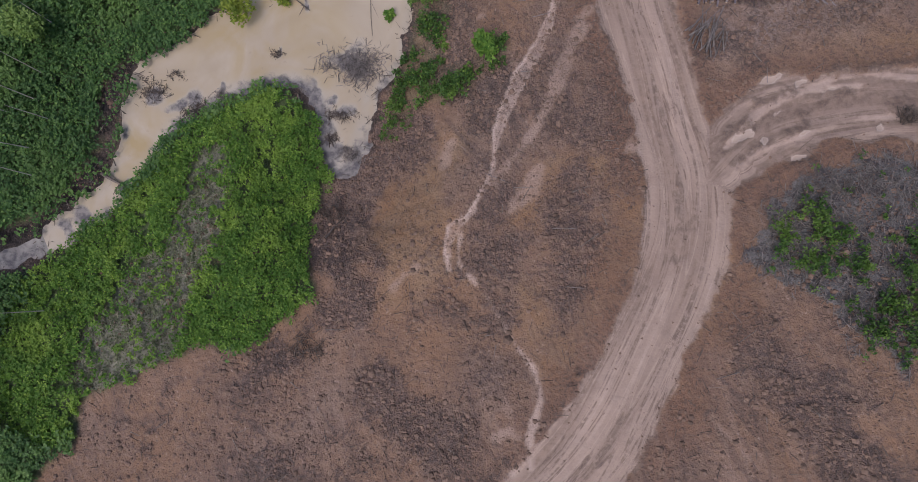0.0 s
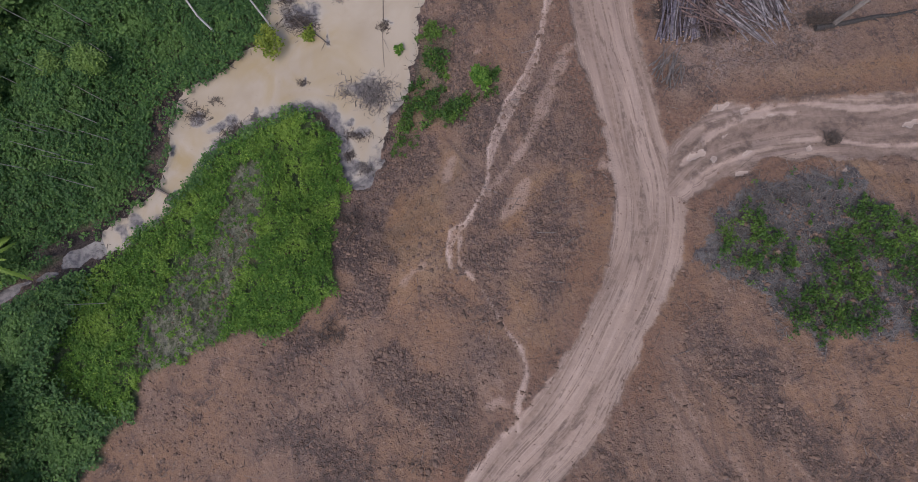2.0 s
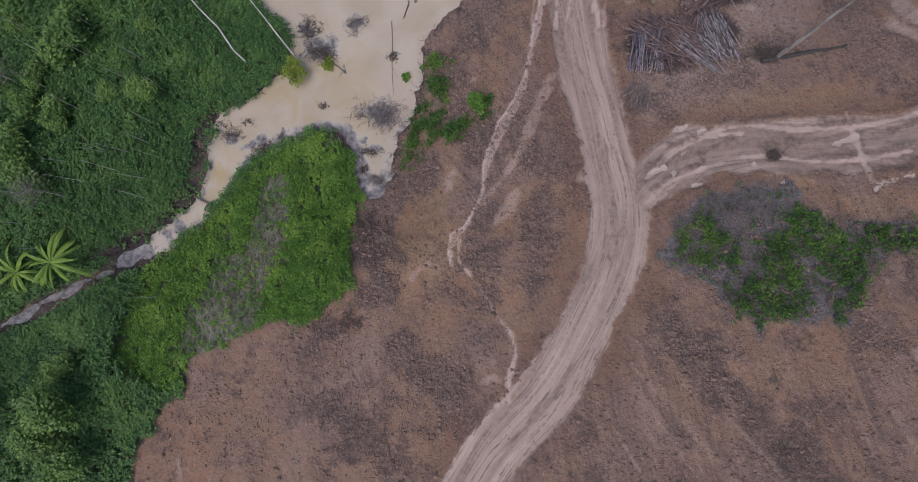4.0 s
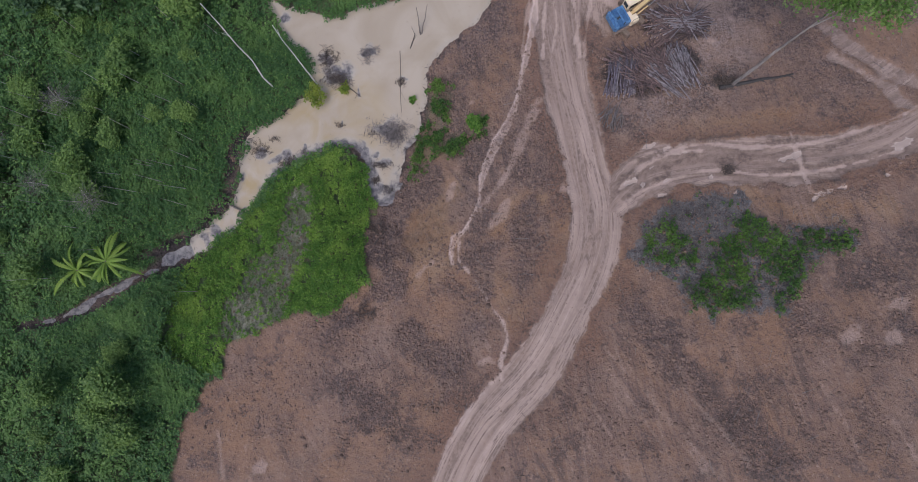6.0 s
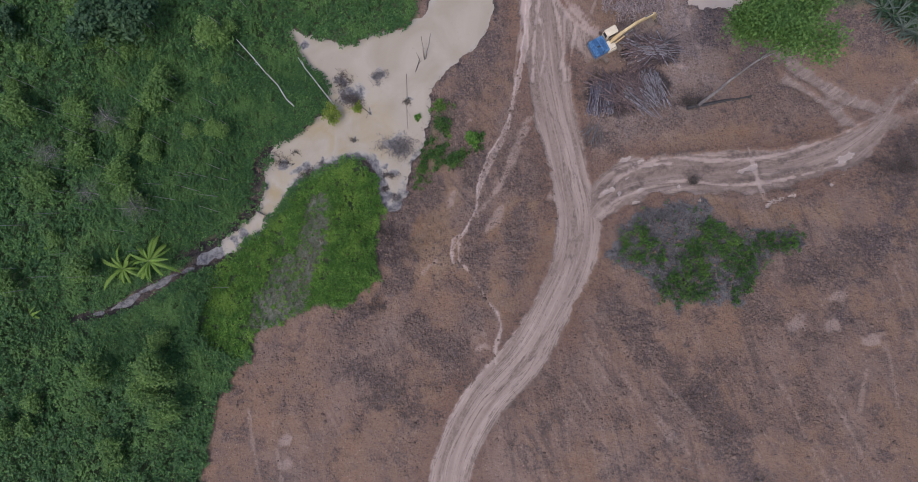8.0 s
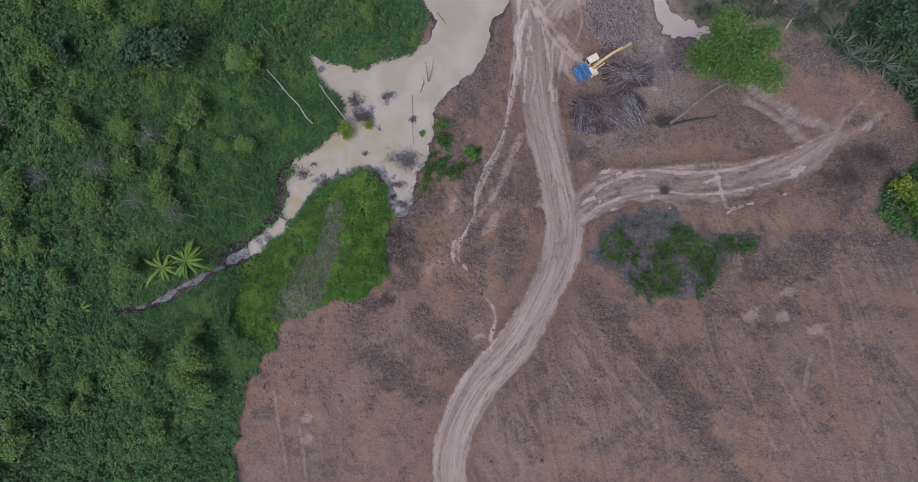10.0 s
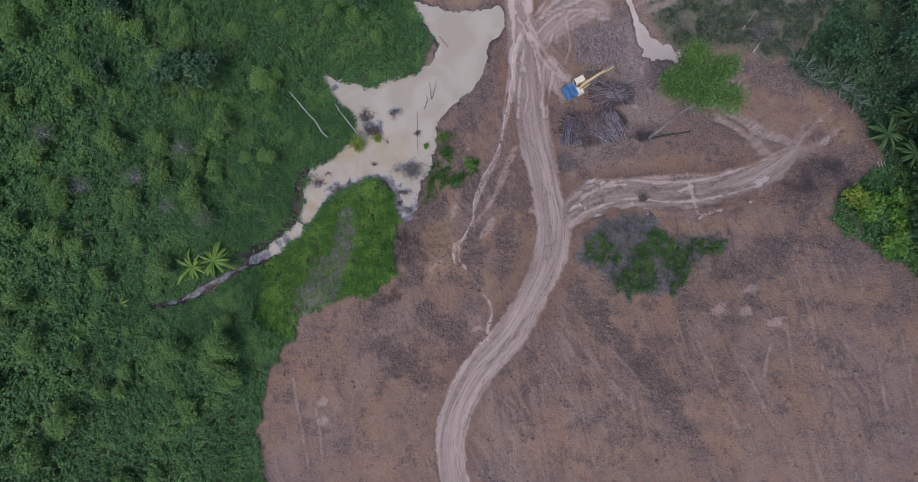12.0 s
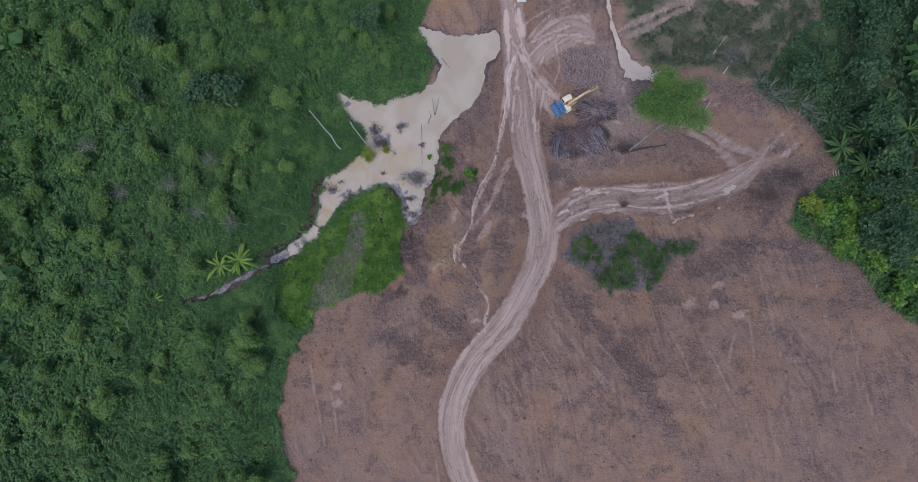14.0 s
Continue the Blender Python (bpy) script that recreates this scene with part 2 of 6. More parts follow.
BRIGHT_RUTS = [[(9.5, 47.2, 0.9), (9.8, 42.3, 1.0), (10.0, 40.1, 0.6), (10.0, 37.8, 0.4)], [(11.8, 47.2, 0.8), (12.8, 42.3, 0.9)], [(11.7, 39.5, 0.4), (13.9, 36.5, 0.7), (16.5, 32.5, 0.6), (19.1, 29.5, 0.4)], [(10.0, 37.0, 0.4), (9.4, 34.4, 0.6), (8.8, 28.7, 0.4)]]


# long scrapes of the dozer blade down the slopes
SCRAPES = [[(15.2, -9.4), (21.5, -17.0), (27.6, -24.3)],
           [(22.8, -13.8), (25.1, -16.5), (27.4, -19.6)],
           [(34.8, -12.2), (37.2, -18.0), (41.0, -23.9)],
           [(17.3, -11.0), (20.2, -15.6), (24.4, -21.7)],
           [(12.8, -13.3), (13.8, -15.4), (16.5, -20.0)],
           [(45.0, -12.4), (44.0, -15.2), (43.4, -16.9)],
           [(47.3, -9.0), (47.5, -12.4), (47.5, -16.5)],
           [(35.4, -12.5), (37.7, -20.0), (39.3, -24.0)],
           [(50.2, -0.2), (50.9, -7.9), (51.9, -17.1)],
           [(59.3, -3.1), (59.6, -11.6), (59.9, -22.4)],
           [(-23.3, -20.7), (-22.0, -26.7), (-20.8, -34.6)],
           [(-26.5, -18.7), (-25.3, -24.7), (-23.4, -32.7)],
           [(-6.8, -26.2), (-4.3, -31.8), (-3.3, -37.9)],
           [(63.4, -11.6), (64.1, -18.9), (65.8, -27.8)],
           [(40.6, -15.3), (43.6, -22.5), (47.4, -31.3)],
           [(52.1, -18.9), (53.4, -24.2), (55.4, -33.1)]]


# ---- noise and distance fields ----
TABLE = np.random.RandomState(7).rand(256, 256)


def value_noise(x, y, seed=0):
    x, y = np.asarray(x, float) + seed * 17.31, np.asarray(y, float) + seed * 9.77
    i, j = np.floor(x).astype(int), np.floor(y).astype(int)
    u, v = x - i, y - j
    u, v = u * u * (3 - 2 * u), v * v * (3 - 2 * v)
    a, b = TABLE[i & 255, j & 255], TABLE[(i + 1) & 255, j & 255]
    c, d = TABLE[i & 255, (j + 1) & 255], TABLE[(i + 1) & 255, (j + 1) & 255]
    return a + (b - a) * u + (c - a) * v + (a - b - c + d) * u * v


def fbm(x, y, size, octaves=4, seed=0):
    """Noise about 0, within 1 or so, whose largest lumps are size metres."""
    total, gain = 0.0, 0.5
    for k in range(octaves):
        total = total + gain * (value_noise(x / size * 2 ** k, y / size * 2 ** k, seed + k) * 2 - 1)
        gain *= 0.5
    return total


def step(a, b, v):
    t = np.clip((v - a) / (b - a), 0, 1)
    return t * t * (3 - 2 * t)


def smooth(points, n=6):
    """A line through the points, rounded."""
    p = np.array(points, float)
    q = np.vstack([2 * p[0] - p[1], p, 2 * p[-1] - p[-2]])
    out = []
    for k in range(1, len(q) - 2):
        for t in np.arange(n) / n:
            out.append(0.5 * (2 * q[k] + (q[k + 1] - q[k - 1]) * t + (2 * q[k - 1] - 5 * q[k] + 4 * q[k + 1] - q[k + 2]) * t ** 2 + (3 * q[k] - q[k - 1] - 3 * q[k + 1] + q[k + 2]) * t ** 3))
    out.append(p[-1])
    return np.array(out)


def inside(points, x, y):
    """Signed distance to an outline, positive inside."""
    p = np.array(points, float)
    best, odd = np.full(x.shape, 1e9), np.zeros(x.shape, bool)
    for (ax, ay), (bx, by) in zip(p, np.roll(p, -1, 0)):
        ex, ey = bx - ax, by - ay
        t = np.clip(((x - ax) * ex + (y - ay) * ey) / (ex * ex + ey * ey), 0, 1)
        best = np.minimum(best, (x - ax - t * ex) ** 2 + (y - ay - t * ey) ** 2)
        if ey:
            odd ^= ((ay > y) != (by > y)) & (x < ax + (y - ay) * ex / ey)
    return np.where(odd, 1, -1) * np.sqrt(best)


def stroke(points, x, y, n=4):
    """Distance inside a stroke's edge (positive inside), the offset across it and the length along it."""
    p = smooth(points, n) if len(points) > 2 else np.array(points, float)
    best, across, along = np.full(x.shape, -1e9), np.zeros(x.shape), np.zeros(x.shape)
    done = 0.0
    reach = (x > p[:, 0].min() - 25) & (x < p[:, 0].max() + 25) & (y > p[:, 1].min() - 25) & (y < p[:, 1].max() + 25)
    xs, ys = x[reach], y[reach]
    b, ac, al = best[reach], across[reach], along[reach]
    for (ax, ay, aw), (bx, by, bw) in zip(p[:-1], p[1:]):
        ex, ey = bx - ax, by - ay
        size = math.hypot(ex, ey)
        t = np.clip(((xs - ax) * ex + (ys - ay) * ey) / size ** 2, 0, 1)
        d = np.hypot(xs - ax - t * ex, ys - ay - t * ey)
        inner = (aw + (bw - aw) * t) / 2 - d
        better = inner > b
        b = np.where(better, inner, b)
        ac = np.where(better, np.sign((xs - ax) * ey - (ys - ay) * ex) * d, ac)
        al = np.where(better, done + t * size, al)
        done += size
    best[reach], across[reach], along[reach] = b, ac, al
    return best, across, along


POND = smooth(POND_WEST + POND_EAST, 3)
SLOPES = ((0, 0, 5.29), (0, 1, -10.66), (0, 2, -0.08), (0, 3, 8.9), (0, 4, 2.56), (1, 0, 10.33), (1, 1, -10.29), (1, 2, -8.05), (1, 3, 4.28), (2, 0, 3.45), (2, 1, 1.21), (2, 2, 3.04), (3, 0, -7.6), (3, 1, 7.23), (4, 0, -0.67))


def lie(x, y):
    """The broad fall of the land: a valley round the pond, a rise to the south-east."""
    u, v = np.tanh(np.asarray(x, float) / 70), np.tanh(np.asarray(y, float) / 60)
    return np.maximum(sum(c * u ** i * v ** j for i, j, c in SLOPES), 0.15)


def plan(x, y):
    """All that the ground needs at the places x, y: a dictionary of fields."""
    f = {}
    wob = fbm(x, y, 3.0, 4, 3)
    fine = fbm(x, y, 0.9, 3, 11)
    f["pond"] = inside(POND, x, y) + 0.7 * wob + 0.42 * fine + 0.4 * fbm(x, y, 1.5, 4, 13)
    f["creek"] = stroke(CREEK, x, y)[0] + 0.15 * wob
    f["pool"] = stroke(NORTH_POOL, x, y)[0] + (0.6 * wob + 0.9 * fine) * (0.4 + 1.1 * step(36.5, 34.5, y))
    road, ru, rs = stroke(ROAD, x, y)
    branch, bu, bs = stroke(BRANCH, x, y)
    branch = branch - 0.5 * step(42, 56, x)
    f["across"], f["along"] = np.where(road > branch, ru, bu + 20), np.where(road > branch, rs, bs + 300)
    tracks = np.maximum.reduce([stroke(s, x, y)[0] for s in [SPUR_A, SPUR_B] + FAN])
    yard, yu, ys = stroke(YARD, x, y)
    f["across"], f["along"] = np.where(yard > np.maximum(road, branch) + 0.5, yu + 60, f["across"]), np.where(yard > np.maximum(road, branch) + 0.5, ys, f["along"])
    yard = np.maximum(yard, stroke(YARD_B, x, y)[0])
    trail = np.maximum.reduce([stroke(s, x, y)[0] for s in TRACK_NE])
    f["road"] = np.maximum.reduce([step(-0.5, 0.35, road + 0.35 * wob + 0.3 * fine), step(-0.5, 0.4, branch + 1.2 * wob + 0.6 * fine), 0.8 * step(-0.5, 0.4, tracks + 0.6 * wob + 0.6 * fine), 0.8 * step(-1.2, 1.2, yard + 1.6 * wob + 0.8 * fine), 0.55 * step(-0.5, 0.3, trail + 0.5 * wob + 0.5 * fine)])
    f["core"] = np.maximum(road, branch)
    f["damp"] = np.maximum.reduce([1.0 * (branch > road), 0.75 * step(17, 27, y) * (yard < road + 0.5), 0.35 * (yard >= road)])
    rill, side, _ = stroke(RILL, x, y)
    rill = np.maximum(rill, stroke(RILL_B, x, y)[0]) - 0.06 + 0.25 * fine + 0.15 * wob
    line = step(0.17, 0.04, np.abs(rill - 0.04)) * (0.55 + 0.45 * step(-0.1, 0.1, side))
    f["rill"] = np.maximum(np.maximum(line, 0.42 * step(-0.10, 0.05, rill)) * (0.55 + 0.45 * step(-0.35, 0.25, fbm(x, y, 0.7, 3, 23))), 0.6 * step(-0.12, 0.12, stroke(RILL_C, x, y)[0] + 0.3 * fine - 0.05))
    pale = [stroke(s, x, y)[0] for s in PALE_STROKES] + [stroke(WASH, x, y)[0] - 0.1]
    pale += [stroke([(a - w * 0.3, b - w * 0.1, w * 0.8), (a + w * 0.3, b + w * 0.15, w)], x, y)[0] for a, b, w in PALE_SPOTS]
    f["pale"] = np.maximum(0.85 * step(-0.35, 0.3, np.maximum.reduce(pale) + 0.7 * fine + 0.5 * wob - 0.08), f["rill"])
    f["puddle"] = step(-0.1, 0.08, np.maximum.reduce([stroke([(a - w * 0.7, b - w * 0.3, w * 0.10), (a, b, w * 0.20), (a + w * 0.7, b + w * 0.25, w * 0.10)], x, y)[0] for a, b, w in PUDDLES]) + 0.6 * fine + 0.3 * wob - 0.05)
    dark = np.maximum.reduce([stroke(s, x, y)[0] for s in DARK_NEAR + DARK_FAR])
    rubble = step(-1.1, 0.7, np.maximum.reduce([stroke(s, x, y)[0] for s in RUBBLE + RUBBLE_FAR]) + 1.9 * wob + 0.9 * fine)
    f["warm"] = step(-1.0, 0.9, np.maximum.reduce([stroke(s, x, y)[0] for s in WARM]) + 1.9 * wob + 0.7 * fine) * (1 - 0.8 * rubble)
    ridge = np.maximum.reduce([stroke([(a, b, 0.34) for a, b in s], x, y)[0] for s in RIDGES])
    f["ridge"] = step(-0.25, 0.12, ridge + 0.7 * fine + 0.4 * wob)
    bright = np.maximum.reduce([stroke(s, x, y)[0] for s in BRIGHT_RUTS])
    ruts = np.maximum.reduce([stroke([(a, b, 0.34) for a, b in s], x, y)[0] for s in RUTS])
    f["pale"] = np.maximum(f["pale"], 0.72 * step(-0.1, 0.08, ruts + 0.3 * fine + 0.15 * wob) * step(-0.9, 0.2, wob + 0.5 * fine + 0.3))
    scrape = np.maximum.reduce([stroke([(a, b, 0.3) for a, b in s], x, y)[0] for s in SCRAPES])
    f["pale"] = np.maximum(f["pale"], 0.5 * step(-0.12, 0.1, scrape + 0.35 * fine + 0.3 * wob))
    f["pale"] = np.maximum(f["pale"], step(-0.15, 0.12, bright + 0.3 * fine + 0.2 * wob))
    ruts = np.maximum(ruts, scrape)
    f["ash"] = step(-5, 4, stroke([(19.0, 16.0, 6.0), (29.0, 22.0, 8.0), (28.0, 36.0, 8.0)], x, y)[0] + 3 * wob)
    f["rim"] = step(0.25, 0.0, np.abs(ruts + 0.22 + 0.25 * fine)) * step(-0.5, 0.5, fine + 0.3 * wob)
    west_bank = step(-0.5, 0.5, stroke(MUD_BANK, x, y)[0] + 0.9 * wob + 0.5 * fine) * step(0.3, -0.2, f["pond"])
    f["bank"] = west_bank
    rim = 0.3 + 0.7 * step(-0.1, 0.3, fbm(x, y, 6.0, 3, 17) + 0.4 * fine)
    f["dark"] = np.maximum.reduce([step(-1.0, 1.6, dark + 2.6 * wob + 1.8 * fine) * 0.58, 0.34 * rubble, west_bank, rim * step(-1.1, -0.1, np.maximum(f["pond"], f["creek"]) + 0.5 * fine), 0.4 * step(-0.9, 0.2, f["pool"]), 0.42 * step(0.1, 0.5, fbm(x, y, 2.4, 5, 91) + 0.4 * fine) * (1 - 0.75 * f["warm"])])
    f["wet_dark"] = np.maximum.reduce([west_bank * step(-0.5, 0.2, wob + fine + 0.3), 0.5 * rim * step(-0.4, -0.05, f["pond"] + 0.5 * fine + 0.2 * wob), 0.6 * step(-0.4, -0.05, f["creek"] + 0.6 * fine + 0.4 * wob)])
    strip = stroke(BARE_STRIP, x, y)[0] + 1.1 + 1.2 * wob + 0.5 * fine
    west, east = inside(WEST_EDGE, x, y) + 1.2 * wob + 0.5 * fine, inside(EAST_EDGE, x, y) + 1.5 * wob + 0.6 * fine
    f["west"], f["east"] = west, east
    f["bare"] = step(-0.6, 0.9, strip) * step(-0.4, 1.0, west)
    f["sparse"] = inside(SPARSE_EDGE, x, y) + 1.5 * wob
    f["shrub"] = inside(SHRUB_EDGE, x, y) + 1.2 * wob + 0.8 * fine
    f["bush"] = np.maximum.reduce([stroke(BANK_BUSH, x, y)[0], stroke([(2.5, 15.6, 2.2), (2.9, 15.8, 2.2)], x, y)[0], stroke([(-1.2, 13.2, 2.0), (0.0, 13.7, 2.2)], x, y)[0]]) + 0.9 * wob + 0.5 * fine
    water = np.maximum.reduce([f["pond"], f["creek"], f["pool"]])
    f["water"] = water
    f["dark"] = np.maximum.reduce([f["dark"], 0.9 * step(-0.5, 0.9, f["shrub"]), 0.3 * step(-9, -1, east + 4 * wob + 2 * fine) * step(-12, 2, y)])
    f["ash"] = np.maximum(f["ash"], 0.8 * step(-1.0, 2.0, f["sparse"]))
    f["slash"] = step(-0.9, 0.7, f["shrub"] + 0.5 * fine) * (1 - f["road"])
    f["skirt"] = step(-3.4, -0.8, f["core"] + 1.6 * wob + 0.5 * fine) * (1 - f["road"]) * step(-0.4, 0.15, fbm(x, y, 9.0, 3, 111) + 0.2)
    # shade between and under the heaped logs, painted into the ground's dark fields
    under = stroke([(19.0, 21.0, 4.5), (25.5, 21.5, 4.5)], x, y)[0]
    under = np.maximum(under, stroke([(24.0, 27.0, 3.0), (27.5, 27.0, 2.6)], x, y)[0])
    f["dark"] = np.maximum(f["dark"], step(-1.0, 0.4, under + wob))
    f["wet_dark"] = np.maximum(f["wet_dark"], 0.75 * step(-0.9, 0.3, under + 0.8 * wob + 0.4 * fine))
    green = np.maximum.reduce([step(-0.3, 0.6, west) * (1 - 0.75 * f["bare"]), step(-0.3, 0.6, east), 0.55 * step(-0.5, 1.0, f["sparse"]), 0.15 * step(-0.4, 0.6, f["shrub"]), 0.3 * step(-0.4, 0.6, f["bush"])])
    f["green"] = green * (1 - west_bank) * (1 - step(-0.6, 0.1, water)) * (1 - f["road"])
    f["coarse"] = np.clip(0.9 * step(-0.32, 0.40, fbm(x, y, 4.5, 5, 101) + 0.35 * fine) * (1 - 0.75 * f["warm"]) * (1 - 0.5 * step(-5, -12, y)) + 0.4 * f["dark"] + 0.9 * rubble, 0, 1) * (1 - f["road"]) * (1 - 0.8 * f["pale"]) * (1 - 0.7 * f["skirt"])
    # height
    h = lie(x, y) + 0.35 * fbm(x, y, 9.0, 3, 21)
    bank = step(0, 9, -f["pond"])
    h = np.where(f["pond"] > 0, -0.03 - 0.2 * np.minimum(f["pond"], 3), 0.01 + 0.12 * np.minimum(-f["pond"], 1.5) + h * bank) + 0.05 * fbm(x, y, 0.7, 2, 19)
    h = h - 0.35 * step(-0.5, 0.3, f["creek"]) * step(-0.2, 0.8, -f["pond"]) - 0.5 * step(-0.7, 0.5, f["pool"])
    rough = (1 - f["road"]) * step(-0.3, 0.9, -f["pond"])
    lumps = (0.15 * fbm(x, y, 1.3, 3, 31) + 0.16 * np.abs(fbm(x, y, 0.7, 2, 37))) * (0.3 + 1.1 * f["coarse"]) + 0.18 * fbm(x, y, 3.0, 2, 41)
    wheels = 0.025 * np.sin(f["across"] * 5.2 + 6 * fbm(x, y, 6.0, 3, 51)) + 0.08 * fbm(f["across"] * 1.7, f["along"] * 0.12, 1.0, 3, 53)
    h = h + rough * lumps + f["road"] * (wheels - 0.06) + 0.05 * f["rim"] + 0.12 * f["ridge"] - 0.10 * f["rill"] - 0.05 * f["puddle"]
    berm = np.exp(-((f["core"] + 0.35) / 0.3) ** 2)
    f["h"] = h + 0.10 * berm * (0.5 + value_noise(x * 0.8, y * 0.8, 61))
    return f


def height(x, y):
    x, y = np.atleast_1d(np.asarray(x, float)), np.atleast_1d(np.asarray(y, float))
    return plan(x, y)["h"]


# ---- materials ----
class Graph:
    """Short hand for a node material."""

    def __init__(self, name, rough=0.8):
        self.mat = bpy.data.materials.new(name)
        self.mat.use_nodes = True
        self.nodes, self.links = self.mat.node_tree.nodes, self.mat.node_tree.links
        self.skin = self.nodes["Principled BSDF"]
        self.skin.inputs["Roughness"].default_value = rough
        self.place = self.nodes.new("ShaderNodeNewGeometry").outputs["Position"]

    def put(self, socket, value):
        if isinstance(value, bpy.types.NodeSocket):
            self.links.new(value, socket)
        elif isinstance(value, tuple) and len(value) == 3 and socket.type == "RGBA":
            socket.default_value = (*value, 1)
        else:
            socket.default_value = value

    def noise(self, size, detail=4, vector=None, rough=0.55, warp=0.0):
        n = self.nodes.new("ShaderNodeTexNoise")
        self.put(n.inputs["Vector"], vector or self.place)
        n.inputs["Scale"].default_value, n.inputs["Detail"].default_value = 1 / size, detail
        n.inputs["Roughness"].default_value, n.inputs["Distortion"].default_value = rough, warp
        return n.outputs[0]

    def cells(self, size, feature="F1", vector=None):
        n = self.nodes.new("ShaderNodeTexVoronoi")
        n.feature = feature
        self.put(n.inputs["Vector"], vector or self.place)
        n.inputs["Scale"].default_value = 1 / size
        return n

    def fit(self, value, a, b, c=0.0, d=1.0):
        n = self.nodes.new("ShaderNodeMapRange")
        self.put(n.inputs[0], value)
        for k, v in enumerate((a, b, c, d)):
            n.inputs[k + 1].default_value = v
        return n.outputs[0]

    def mix(self, fac, a, b):
        n = self.nodes.new("ShaderNodeMix")
        n.data_type = "RGBA"
        self.put(n.inputs[0], fac)
        self.put(n.inputs[6], a)
        self.put(n.inputs[7], b)
        return n.outputs[2]

    def math(self, op, a, b=0.0):
        n = self.nodes.new("ShaderNodeMath")
        n.operation = op
        self.put(n.inputs[0], a)
        self.put(n.inputs[1], b)
        return n.outputs[0]

    def attribute(self, name, vector=False):
        n = self.nodes.new("ShaderNodeAttribute")
        n.attribute_name = name
        return n.outputs["Vector" if vector else "Fac"]

    def ragged(self, name, noise, amount):
        """An attribute whose border is broken up by noise."""
        n = self.math("ADD", self.attribute(name), self.math("MULTIPLY", self.math("SUBTRACT", noise, 0.5), amount))
        return self.fit(n, 0.36, 0.62)

    def scaled(self, vector, scale, turn=0.0):
        if turn:
            first = self.nodes.new("ShaderNodeMapping")
            self.put(first.inputs["Vector"], vector)
            first.inputs["Rotation"].default_value = (0, 0, radians(turn))
            vector = first.outputs[0]
        n = self.nodes.new("ShaderNodeMapping")
        self.put(n.inputs["Vector"], vector)
        n.inputs["Scale"].default_value = scale
        return n.outputs[0]

    def random(self, island=False):
        if island:
            return self.nodes.new("ShaderNodeNewGeometry").outputs["Random Per Island"]
        return self.nodes.new("ShaderNodeObjectInfo").outputs["Random"]

    def bump(self, value, strength, distance):
        n = self.nodes.new("ShaderNodeBump")
        self.put(n.inputs["Height"], value)
        n.inputs["Strength"].default_value, n.inputs["Distance"].default_value = strength, distance
        self.links.new(n.outputs[0], self.skin.inputs["Normal"])

    def colour(self, value):
        self.put(self.skin.inputs["Base Color"], value)
        return self.mat


